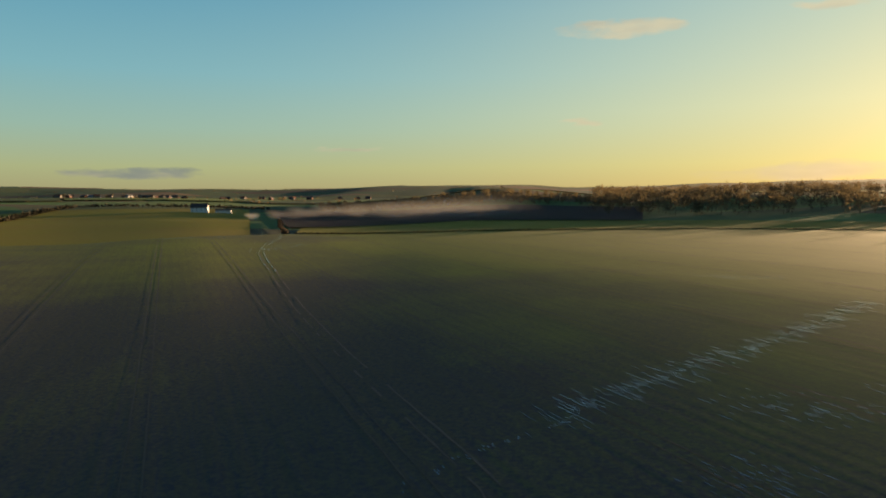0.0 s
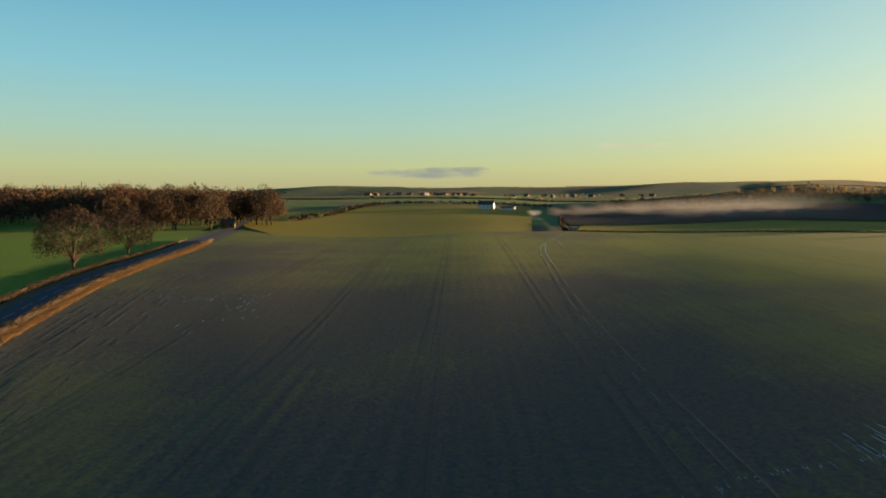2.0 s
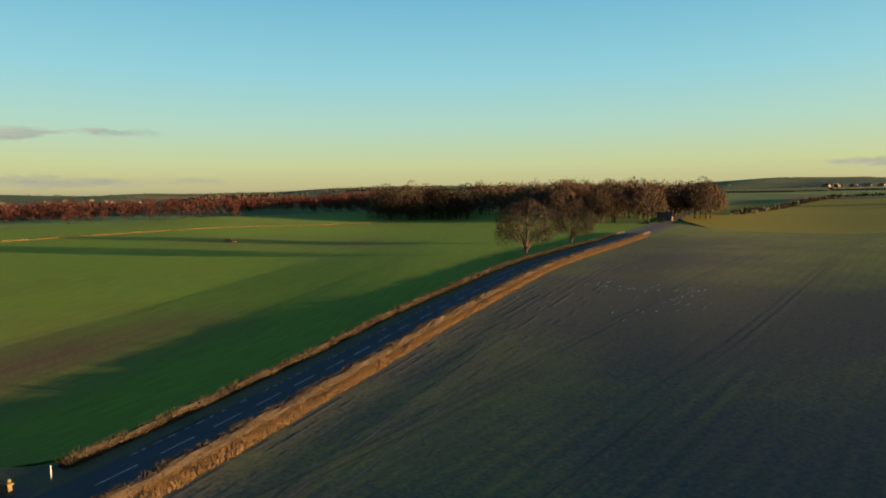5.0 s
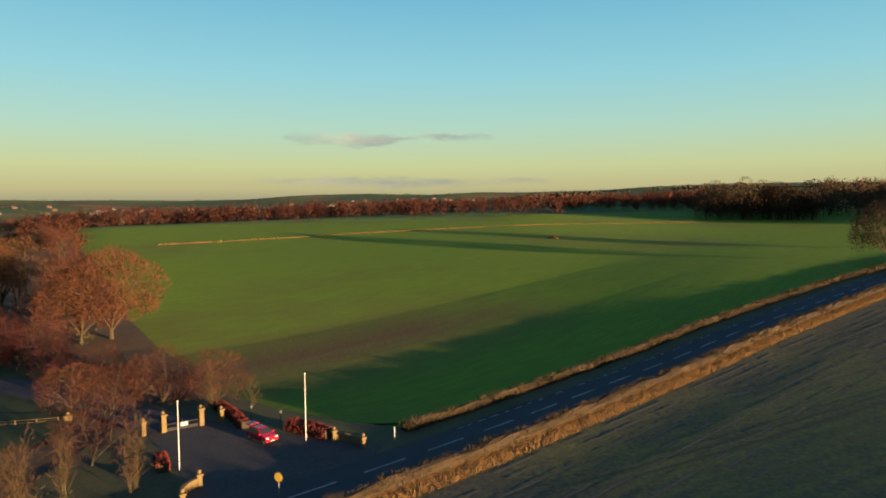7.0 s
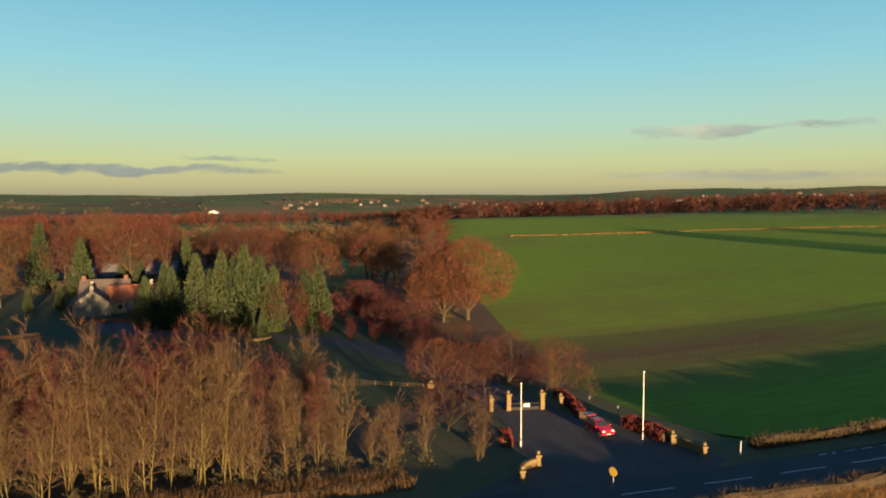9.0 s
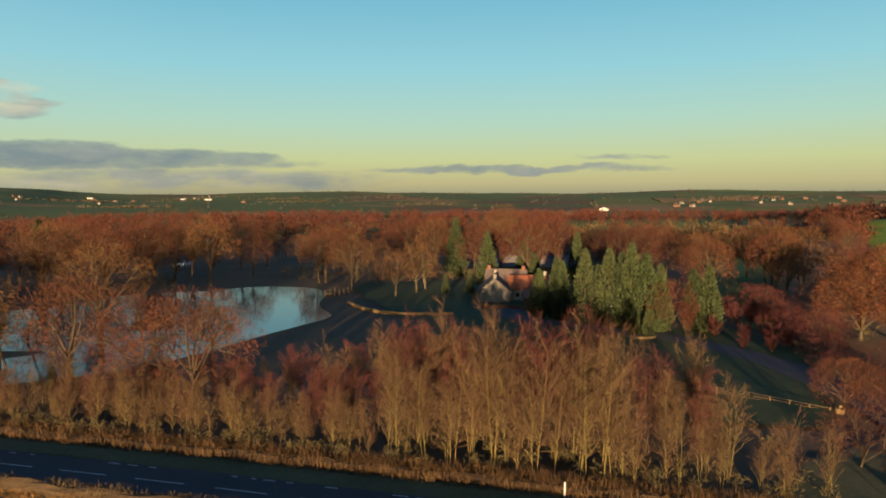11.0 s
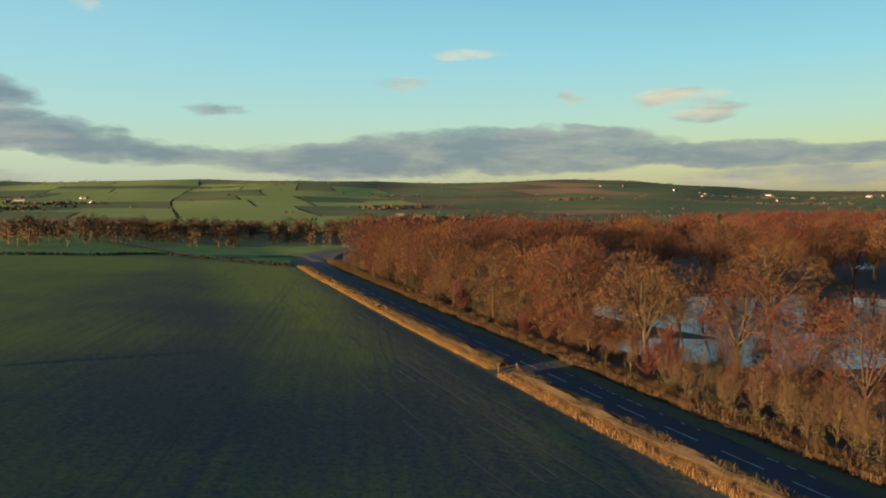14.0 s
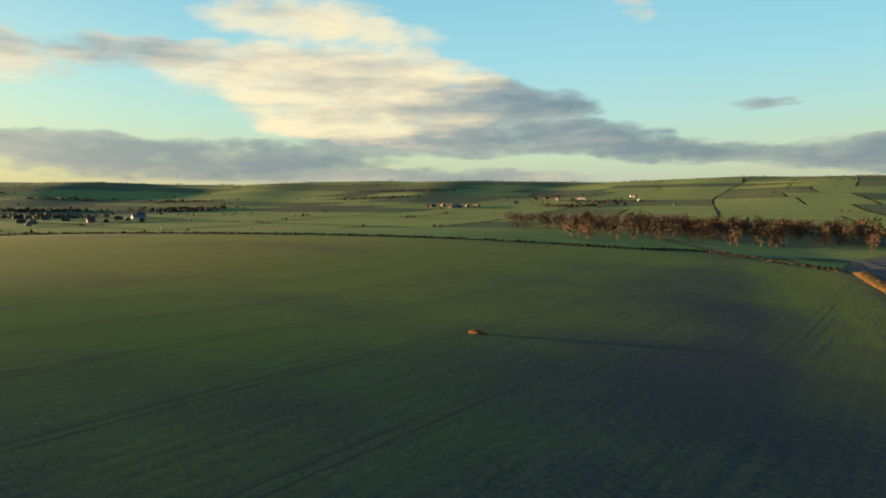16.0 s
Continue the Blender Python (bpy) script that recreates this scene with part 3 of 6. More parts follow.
polygon("forecourt", [road_at(S_GATE0 - 1, -3.2), road_at(S_GATE1 + 1, -3.2), (-68, -19.5), (-76, -24), (-87, -30.5), (-91, -24), (-85, -17), (-82, -7), (-79, -1)],
        0.225, mat_court, "worn asphalt forecourt before the gate", "pavement")


def road_marks():
    bmc, bme = [], []
    s = road_s(-1, -89.6) % 9.0
    while s < S_END - 30:
        if s > S_NEAR0 - 60:
            bmc.append((s, s + 5.6, -0.055, 0.055))
        s += 9.0
    for off in (-2.85, 2.85):
        s = S_NEAR0 - 60
        while s < S_END - 30:
            ln = rng.uniform(0.5, 1.6)
            if rng.random() < 0.6 and not (off < 0 and S_GATE0 - 2 < s < S_GATE1):
                bme.append((s, s + ln, off - 0.05, off + 0.05))
            s += ln + rng.uniform(0.4, 1.6)
    mark = None
    for name, rows in (("road_marking", bmc), ("edge_marking", bme)):
        v, f = [], []
        for a, b, o0, o1 in rows:
            i = len(v)
            for ss, oo in ((a, o0), (b, o0), (b, o1), (a, o1)):
                x, y = road_at(ss, oo)
                v.append((x, y, float(land_z(x, y) + lift(x, y)) + 0.072))
            f.append((i, i + 1, i + 2, i + 3))
        ob = mesh_object(name, v, f, mat_paint)
        if ob.data.polygons[0].normal.z < 0:
            ob.data.flip_normals()
        structure(ob, "white dashed centre line" if name == "road_marking" else "worn white edge line", "marking")


road_marks()

LAKE = spline([(-20, -205), (-42, -215), (-63, -211), (-80, -211), (-92, -196), (-88, -182), (-78, -165), (-73, -148), (-62, -141), (-51, -135), (-36, -126), (-20, -121), (-2, -124), (8, -134), (-2, -141), (-14, -144), (-4, -152), (12, -168), (6, -190), (-8, -200)], 4.0)
polygon("lake", [tuple(p) for p in LAKE], 0.12, mat_water, "still park lake mirroring the evening sky", "lake")


def bank(name, s0, s1, off, width, height, mat, label):
    """The solid heart of a hedge or grassy bank along the road."""
    s = np.arange(s0, s1, 2.5)
    prof = [(-0.5, -0.1), (-0.38, 0.7), (-0.1, 1.0), (0.15, 0.95), (0.4, 0.6), (0.5, -0.1)]
    v = []
    for w_, h_ in prof:
        k = 1 + 0.22 * np.sin(s * 0.61 + w_ * 3) * np.sin(s * 0.17) + rng.normal(0, 0.08, len(s))
        x, y = road_at(s, off + w_ * width + rng.normal(0, 0.08, len(s)))
        v.append(np.stack([x, y, land_z(x, y) + lift(x, y) + h_ * height * k], 1))
    n, m = len(s), len(prof)
    f = [(a * n + i, a * n + i + 1, (a + 1) * n + i + 1, (a + 1) * n + i) for a in range(m - 1) for i in range(n - 1)]
    ob = mesh_object(name, np.concatenate(v), f, mat)
    return tagged(ob, label, "hedge", kind="stuff")


S_GAP = road_s(17, -110)
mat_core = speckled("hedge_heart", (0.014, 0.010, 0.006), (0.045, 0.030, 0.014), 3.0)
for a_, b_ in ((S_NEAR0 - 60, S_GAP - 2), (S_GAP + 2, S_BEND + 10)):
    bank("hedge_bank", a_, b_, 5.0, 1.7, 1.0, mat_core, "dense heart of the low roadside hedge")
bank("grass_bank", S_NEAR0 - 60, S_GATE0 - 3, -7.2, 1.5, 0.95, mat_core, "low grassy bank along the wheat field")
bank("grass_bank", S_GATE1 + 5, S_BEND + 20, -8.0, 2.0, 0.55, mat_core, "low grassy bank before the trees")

# ---- plants ----
class Buf:
    """Gathers tubes and blades for one mesh."""

    def __init__(self):
        self.v, self.f = [], []

    def tube(self, pts, radii, sides=4):
        base = len(self.v)
        ax = Vector(pts[-1]) - Vector(pts[0])
        u = ax.orthogonal().normalized()
        w = ax.cross(u).normalized()
        for p, r in zip(pts, radii):
            for k in range(sides):
                a = 2 * math.pi * k / sides
                self.v.append(tuple(Vector(p) + (u * math.cos(a) + w * math.sin(a)) * r))
        for i in range(len(pts) - 1):
            for k in range(sides):
                a, b = base + i * sides + k, base + i * sides + (k + 1) % sides
                self.f.append((a, b, b + sides, a + sides))

    def blade(self, p, d, width, side):
        i = len(self.v)
        q = side * (width / 2)
        self.v += [tuple(p - q), tuple(p + q), tuple(p + d)]
        self.f.append((i, i + 1, i + 2))

    def make(self, name, mat, parent=None):
        return mesh_object(name, self.v, self.f, mat, parent)


def rand_unit(R):
    while True:
        v = Vector((R.uniform(-1, 1), R.uniform(-1, 1), R.uniform(-1, 1)))
        if 0.05 < v.length < 1:
            return v.normalized()


def grow(R, wood, twig, p, d, length, rad, level, spec):
    """One branch and all that it carries."""
    n = 5 if level == 0 else 4 if level == 1 else 2
    pts, rads = [p.copy()], [rad]
    q, dd = p.copy(), d.normalized()
    for i in range(n):
        dd = (dd + rand_unit(R) * spec["wander"] + Vector((0, 0, spec["lift"]))).normalized()
        q = q + dd * (length / n)
        pts.append(q.copy())
        rads.append(rad * (1 - 0.8 * (i + 1) / n))
    if level == spec["levels"]:
        side = dd.cross(rand_unit(R)).normalized()
        twig.blade(pts[0], pts[-1] - pts[0], max(2 * rad, spec["twig_w"] * 1.2), side)
    else:
        (wood if level < spec.get("wood", 9) else twig).tube(pts, rads, 6 if level == 0 else 3)
    if level == spec["levels"]:
        for _ in range(spec["twigs"]):
            t = R.uniform(0.15, 1.0) * n
            k = min(int(t), n - 1)
            at = pts[k].lerp(pts[k + 1], t - k)
            way = (dd + rand_unit(R) * spec["fan"] + Vector((0, 0, spec["lift"]))).normalized()
            ln = spec["twig_len"] * R.uniform(0.5, 1.3)
            twig.blade(at, way * ln, spec["twig_w"] * R.uniform(0.6, 1.3), way.cross(rand_unit(R)).normalized())
        return
    kids = spec["kids"][level]
    for c in range(kids):
        t = (spec["bare"][level] + (1 - spec["bare"][level]) * (c + R.uniform(0.2, 0.9)) / kids) * n
        k = min(int(t), n - 1)
        at = pts[k].lerp(pts[k + 1], t - k)
        r_at = rads[k]
        seg = (pts[k + 1] - pts[k]).normalized()
        out = rand_unit(R)
        out = (out - seg * out.dot(seg)).normalized()
        a = radians(spec["angle"][level] * R.uniform(0.7, 1.3))
        way = seg * math.cos(a) + out * math.sin(a)
        ln = length * spec["ratio"][level] * R.uniform(0.75, 1.2) * (1.15 - 0.5 * t / n)
        grow(R, wood, twig, at, way, ln, max(r_at * 0.55, 0.012), level + 1, spec)


WHIP = dict(levels=2, kids=(16, 5), bare=(0.14, 0.12), angle=(38, 36), ratio=(0.33, 0.5), wander=0.07, lift=0.07, twigs=8, twig_len=0.9, twig_w=0.032, fan=0.7)
OAK = dict(levels=3, kids=(9, 6, 5), bare=(0.26, 0.2, 0.15), angle=(62, 48, 42), ratio=(0.62, 0.5, 0.55), wander=0.24, lift=0.04, twigs=12, twig_len=1.1, twig_w=0.055, fan=1.0)
BUSH = dict(levels=1, kids=(9,), bare=(0.05,), angle=(38,), ratio=(0.55,), wander=0.12, lift=0.05, twigs=16, twig_len=0.8, twig_w=0.04, fan=0.8)


def bare_tree(name, seed, height, spec, bark, twigs, label, stems=1, group=""):
    R = random.Random(seed)
    wood, twig = Buf(), Buf()
    for s in range(stems):
        lean = Vector((R.uniform(-1, 1), R.uniform(-1, 1), 0)) * (0.11 if stems > 1 else 0.05)
        foot = Vector((R.uniform(-1, 1), R.uniform(-1, 1), 0)) * (0.3 if stems > 1 else 0) + Vector((0, 0, -0.1))
        h = height * (1 if s == 0 else R.uniform(0.65, 0.98))
        grow(R, wood, twig, foot, Vector((0, 0, 1)) + lean, h * (0.96 if stems > 1 else 0.8), height * (0.0036 if stems > 1 else 0.022), 0, spec)
    top = new(name)
    wood.make("trunk", bark, top)
    twig.make("crown", twigs, top)
    return tagged(top, label, "tree", group)


def crown_tree(name, seed, height, width, fork, bark, twigs, label, clumps=22, blades=4200, wide=0.055, group="", knot=0.2, open_=0.26):
    """A grown tree: trunk, limbs fanning out from the fork, and a domed crown made of many clumps of fine twigs."""
    R = random.Random(seed)
    wood, twig = Buf(), Buf()
    base = fork * height
    mid_z = base + (height - base) * 0.40
    semi = Vector((width / 2, width / 2, height - mid_z))
    c0 = Vector((R.uniform(-.05, .05) * width, R.uniform(-.05, .05) * width, mid_z))
    lean = Vector((c0.x * 0.6, c0.y * 0.6, base * 1.15))
    wood.tube([Vector((0, 0, -0.3)), Vector((c0.x * 0.2, c0.y * 0.2, base * 0.5)), lean], [height * 0.026, height * 0.02, height * 0.015], 6)
    centres, mains = [], []
    for i in range(clumps):
        up = 1 - 1.6 * (i + 0.5) / clumps
        a = i * 2.39996 + R.uniform(-0.35, 0.35)
        flat_ = math.sqrt(max(0.0, 1 - up * up))
        d = Vector((math.cos(a) * flat_, math.sin(a) * flat_, up))
        k = R.uniform(0.62, 0.86)
        low = 0.75 if up < 0 else 1.0
        p = c0 + Vector((d.x * semi.x, d.y * semi.y, d.z * semi.z * low)) * k
        centres.append((p, d, width * knot * R.uniform(0.75, 1.3)))
        if i % 3 == 0:
            start = Vector((c0.x * 0.4, c0.y * 0.4, base * R.uniform(0.72, 1.12)))
            bend = start.lerp(p, 0.45) + Vector((0, 0, 0.05 * height)) + rand_unit(R) * 0.04 * height
            mains.append(bend)
            wood.tube([start, bend, p], [height * 0.0105, height * 0.0075, height * 0.0025], 4)
    for i, (p, d, rad) in enumerate(centres):
        if i % 3:
            near = min(mains, key=lambda q: (q - p).length)
            wood.tube([near, near.lerp(p, 0.5) + rand_unit(R) * 0.03 * height, p], [height * 0.006, height * 0.0045, height * 0.0018], 3)
        for _ in range(4):
            e = (d * 0.7 + rand_unit(R)).normalized()
            wood.tube([p - d * rad * 0.4, p + e * rad * 0.85], [height * 0.0026, height * 0.0008], 3)
        for _ in range(blades // clumps):
            e = (rand_unit(R) + d * 0.45 + Vector((0, 0, 0.15))).normalized()
            at = p + Vector((e.x, e.y, e.z * 0.8)) * rad * (1 - open_ * R.random() ** 1.4)
            way = (e * 0.6 + rand_unit(R) * 0.8 + Vector((0, 0, 0.2))).normalized()
            side = (e if R.random() < 0.7 else rand_unit(R)).cross(way)
            if side.length > 0.05:
                twig.blade(at, way * R.uniform(0.5, 1.15), wide * R.uniform(0.6, 1.4), side.normalized())
    ob = new(name)
    wood.make("trunk", bark, ob)
    twig.make("crown", twigs, ob)
    return tagged(ob, label, "tree", group)


def conifer(name, seed, height, width, label, taper=0.85, group=""):
    R = random.Random(seed)
    wood, leaf = Buf(), Buf()
    wood.tube([Vector((0, 0, -0.1)), Vector((0, 0, height * 0.5)), Vector((0, 0, height * 0.96))], [0.22, 0.14, 0.03], 6)
    for _ in range(2600):
        h = R.random() ** 1.15
        rr = width / 2 * (1 - h) ** taper * (0.85 + 0.3 * math.sin(R.random() * 6 + h * 25)) * R.uniform(0.72, 1.0)
        rr = min(rr, width / 2 * (0.35 + 3.0 * h))
        a = R.uniform(0, 2 * math.pi)
        p = Vector((math.cos(a) * rr, math.sin(a) * rr, h * height + 0.2))
        way = Vector((math.cos(a) * 0.5, math.sin(a) * 0.5, R.uniform(0.5, 1.2))) + rand_unit(R) * 0.35
        ln = R.uniform(0.5, 1.1)
        leaf.blade(p, way.normalized() * ln, R.uniform(0.25, 0.5), way.cross(rand_unit(R)).normalized())
    top = new(name)
    wood.make("trunk", mat_bark, top)
    leaf.make("crown", mat_conifer, top)
    return tagged(top, label, "tree", group)


def inside(pts, x, y):
    c, n = False, len(pts)
    for i in range(n):
        (x0, y0), (x1, y1) = pts[i], pts[i - 1]
        if (y0 > y) != (y1 > y) and x < (x1 - x0) * (y - y0) / (y1 - y0) + x0:
            c = not c
    return c


def scatter(R, count, box, ok, gap):
    out, tries = [], 0
    while len(out) < count and tries < count * 60:
        tries += 1
        x, y = R.uniform(box[0], box[1]), R.uniform(box[2], box[3])
        if ok(x, y) and all((x - a) ** 2 + (y - b) ** 2 > gap * gap for a, b in out[-400:]):
            out.append((x, y))
    return out


RT = random.Random(5)
LAKE_PTS = [tuple(p) for p in LAKE]
whips_gold = [bare_tree("young_tree", 20 + i, 11.0, WHIP, mat_palebark, mat_twig_gold, "leafless young tree with pale yellow-lit stems", 2 + i % 2, "trees along the road") for i in range(5)]
whips_red = [bare_tree("young_tree", 40 + i, 10.0, WHIP, mat_bark, mat_twig_red, "leafless young tree with dark red twigs", 3, "trees along the road") for i in range(3)]
oaks = [bare_tree("oak_tree", 60 + i, 18, OAK, mat_bark, mat_twig_brown, "large leafless oak with a broad brown crown", 1, "park trees") for i in range(3)]
big_oaks = [crown_tree("oak_tree", 64 + i, 20, 16, 0.42, mat_bark, mat_twig_oak, "spreading leafless oak with a dense round crown", 30, 6500, 0.055, "park trees", 0.15) for i in range(2)]
road_oaks = [crown_tree("oak_tree", 67 + i, 20, 20, 0.14, mat_bark, mat_twig_dark, "broad dark leafless oak beside the road", 44, 9500, 0.13, "park trees", 0.15) for i in range(2)]
beeches = [crown_tree("beech_tree", 70 + i, 20, 16.5 + 1.2 * i, 0.3, mat_trunk, mat_twig_rust, "tall leafless tree with a dome of rust-red twigs", 24, 3600, 0.10, "woodland trees", 0.19) for i in range(4)]
brown_trees = [crown_tree("woodland_tree", 76 + i, 20, 15 + 1.5 * i, 0.28, mat_trunk, mat_twig_oak, "tall leafless tree with a brown twiggy crown", 24, 3400, 0.095, "woodland trees", 0.17) for i in range(3)]
copse_trees = [crown_tree("copse_tree", 120 + i, 21, 16.5 + 1.5 * i, 0.16, mat_trunk, m_, "tall leafless tree at the front of the roadside copse", 26, 2600, 0.34, "woodland trees", 0.18) for i, m_ in enumerate((mat_twig_dark, mat_twig_oak, mat_twig_brown))]
orange_trees = [crown_tree("field_tree", 80 + i, 18, 16.5, 0.12, mat_trunk, mat_twig_orange, "leafless orange-brown tree standing at the edge of the wheat", 36, 10500, 0.09, "park trees", 0.17) for i in range(2)]
small_trees = [crown_tree("small_tree", 83 + i, 8, 8.0, 0.14, mat_trunk, m_, "small leafless tree with a rounded brown crown", 16, 2600, 0.034, "thicket") for i, m_ in enumerate((mat_twig_orange, mat_twig_rust, mat_twig_rust))]
skirt_trees = [crown_tree("small_tree", 125 + i, 8, 8.5, 0.08, mat_trunk, m_, "low leafless tree in the shade of the wood's edge", 14, 2400, 0.055, "woodland trees") for i, m_ in enumerate((mat_twig_oak, mat_twig_rust, mat_twig_brown))]
red_shrubs = [crown_tree("shrub", 86 + i, 7, 8.0, 0.08, mat_bark, mat_twig_red, "leafless shrub with fine dark red twigs", 12, 2400, 0.04, "thicket") for i in range(2)]
bushes = [bare_tree("bush", 90 + i, 3.2, BUSH, mat_bark, mat_twig_red, "leafless reddish bush at the wood's edge", 6, "bushes") for i in range(3)]
bushes_brown = [bare_tree("bush", 95 + i, 3.0, BUSH, mat_bark, mat_hedge, "leafless brown bush under the trees", 5, "bushes") for i in range(2)]
cypress = [conifer("cypress", 100 + i, 16, 8.0, "tall dense green cypress in the row before the hotel", 0.75, "cypress row") for i in range(3)]


def strip_spots():
    """The belt of young trees between road and lake."""
    gold, red = [], []
    s0, s1 = road_s(-62, -14) + 6, road_s(6, -98)
    for s in np.arange(s0, s1, 1.7):
        far = (s - s0) / (s1 - s0)
        x, y = road_at(s + RT.uniform(-0.8, 0.8), -11.5 + RT.uniform(-1.6, 0.6))
        # the belt thins out to single trees at the gate
        if math.degrees(math.atan2(-x, y)) % 360 < 118 and RT.random() < 0.6:
            continue
        gold.append((float(x), float(y)))
        for off in (-15, -19, -23, -27, -31):
            if RT.random() < 0.62:
                x, y = road_at(s + RT.uniform(-1.5, 1.5), off + RT.uniform(-1.5, 1.5))
                x, y = float(x), float(y)
                if inside(LAKE_PTS, x, y) or math.hypot(x + 21, y + 131) < 4:
                    continue
                if math.degrees(math.atan2(-x, y)) % 360 < (123 if off < -17 else 118.5):
                    continue
                (red if RT.random() < 0.12 + 0.017 * -off else gold).append((x, y))
    return gold, red


g_, r_ = strip_spots()


def sized(spots, lo, hi):
    """The belt is low at its gate end, tallest before the hotel and low again before the lake."""
    return [(x, y, RT.uniform(lo, hi) * float(np.interp(math.degrees(math.atan2(-x, y)) % 360, [115, 123, 130, 146, 151, 157, 180], [0.55, 0.8, 1.08, 1.04, 0.76, 0.6, 0.58]))) for x, y in spots]


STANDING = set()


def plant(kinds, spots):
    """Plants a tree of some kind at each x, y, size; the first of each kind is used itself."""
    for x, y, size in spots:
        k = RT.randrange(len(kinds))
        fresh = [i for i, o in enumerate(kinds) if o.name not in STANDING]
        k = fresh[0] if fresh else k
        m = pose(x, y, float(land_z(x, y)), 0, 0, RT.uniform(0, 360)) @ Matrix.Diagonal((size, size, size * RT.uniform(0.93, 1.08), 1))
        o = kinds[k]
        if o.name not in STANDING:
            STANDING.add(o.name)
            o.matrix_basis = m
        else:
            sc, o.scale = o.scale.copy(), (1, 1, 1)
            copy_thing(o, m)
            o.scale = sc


plant(whips_gold, sized(g_, 0.6, 1.2))
plant(whips_red, sized(r_, 0.8, 1.2))

PARK = [(-20, -118), (-30, -108), (-66, -66), (-88, -32), (-100, -32), (-150, -72), (-160, -110), (-150, -175), (-112, -195), (-98, -212), (-60, -222), (-10, -212), (16, -190), (18, -160), (10, -128)]


def wood_ok(x, y):
    r, az = math.hypot(x, y), math.degrees(math.atan2(-x, y)) % 360
    if inside(LAKE_PTS, x, y) or inside(PARK, x, y):
        return False
    i = np.argmin((ROAD[:, 0] - x) ** 2 + (ROAD[:, 1] - y) ** 2)
    off = (x - ROAD[i, 0]) * SIDE[i, 0] + (y - ROAD[i, 1]) * SIDE[i, 1]
    return off < -15 and r < 430 and 113 < az < 208 and not (az < 150 and r < 170)


def dense_ok(x, y):
    return wood_ok(x, y) and math.hypot(x, y) < 300


spots = scatter(RT, 110, (-220, 135, -300, -90), dense_ok, 10)
plant(beeches + beeches + brown_trees, [(x, y, RT.uniform(0.74, 1.04)) for x, y in spots])
# the wood's front along the road
front = [road_at(s + RT.uniform(-2, 2), -RT.uniform(13, 27)) for s in np.arange(road_s(16, -111), S_BEND + 15, 5.2)]
plant(beeches + brown_trees, [(float(x), float(y), RT.uniform(0.5, 0.98)) for x, y in front])
under = [road_at(s + RT.uniform(-2, 2), -RT.uniform(10.5, 22)) for s in np.arange(road_s(8, -101), S_BEND + 10, 2.4)]
plant(bushes + bushes_brown * 3, [(float(x), float(y), RT.uniform(0.8, 2.2)) for x, y in under])
skirt = [road_at(s + RT.uniform(-2, 2), -RT.uniform(11, 20)) for s in np.arange(road_s(16, -111), S_BEND + 12, 6.0)]
plant(skirt_trees, [(float(x), float(y), RT.uniform(0.6, 1.25)) for x, y in skirt])
brush = [road_at(s + RT.uniform(-1, 1), -RT.choice((10.6, 11.5, 12.5, 16, 21, 26))) for s in np.arange(road_s(-62, -14) + 12, road_s(6, -98), 1.0)]
BRUSH = [(float(x), float(y)) for x, y in brush + brush if not inside(LAKE_PTS, float(x), float(y))]
under = scatter(RT, 90, (-190, 40, -240, -60), lambda x, y: (wood_ok(x, y) and math.hypot(x, y) < 260) or (inside([(-118, -40), (-160, -66), (-150, -90), (-118, -70)], x, y)), 4)
UNDER = under

# thicket about the gate and along the wheat's edge
plant(orange_trees, [(-142.8, -61.5, 1.0), (-146.5, -57.0, 1.16)])
plant(small_trees, [(-97.0, -43.5, 0.98), (-96.0, -37.5, 0.95), (-99.5, -32, 1.1), (-98, -24.5, 1.02), (-75.5, -32, 1.05), (-104, -36, 0.85), (-110, -44, 0.85), (-132, -64, 0.9)])
plant(red_shrubs, [(-145.8, -83, 1.15), (-151, -89, 1.0), (-139, -79, 1.0), (-122.6, -60, 1.1), (-126, -67, 1.0), (-117, -55, 0.9), (-161, -79.5, 1.0), (-155, -70, 0.9), (-133, -72, 1.0), (-108, -50, 0.8), (-104, -44, 0.7), (-113, -40, 0.6), (-102, -31, 0.7)])
plant(brown_trees, [(-187, -104, 1.0), (-192, -98, 0.92), (-172, -92, 0.75), (-205, -112, 0.85), (-214, -128, 0.8)])
edge = [(-172 - t * 8.5, -70 - t * 4.3, RT.uniform(0.4, 0.62)) for t in range(0, 24, 2)]
plant(beeches, [(x + RT.uniform(-3, 3), y + RT.uniform(-7, 0), k) for x, y, k in edge])
plant(bushes, [(x + RT.uniform(-3, 3), y + RT.uniform(-3, 2), k * 1.5) for x, y, k in edge + edge])

# shrubs and trees between the cypresses and the wheat
grove = [(-118, -62), (-150, -77), (-152, -108), (-130, -94), (-119, -82)]
plant(bushes, [(x, y, RT.uniform(0.7, 1.6)) for x, y in scatter(RT, 26, (-152, -118, -108, -62), lambda x, y: inside(grove, x, y), 3.5)])

# single trees of the park
plant(oaks, [(0, -129, 0.72), (-7, -135, 0.64), (-100, -211, 0.82), (-110, -204, 0.92), (-7, -150, 0.75), (-12, -161, 0.75),
             (-157, -68, 0.7), (-183, -94, 0.85), (-170, -84, 0.8), (13, -152, 0.9), (32, -150, 0.8), (-226, -133, 0.8),
             (-118, -175, 0.8), (-125, -186, 0.75)])
plant(big_oaks, [(-20.8, -131.3, 1.06), (-34, -111.7, 0.52)])
plant(road_oaks, [(-187.8, 142.6, 1.03), (-214.8, 185.5, 0.92)])
plant(small_trees, [(-121.2, -89.1, 1.5)])
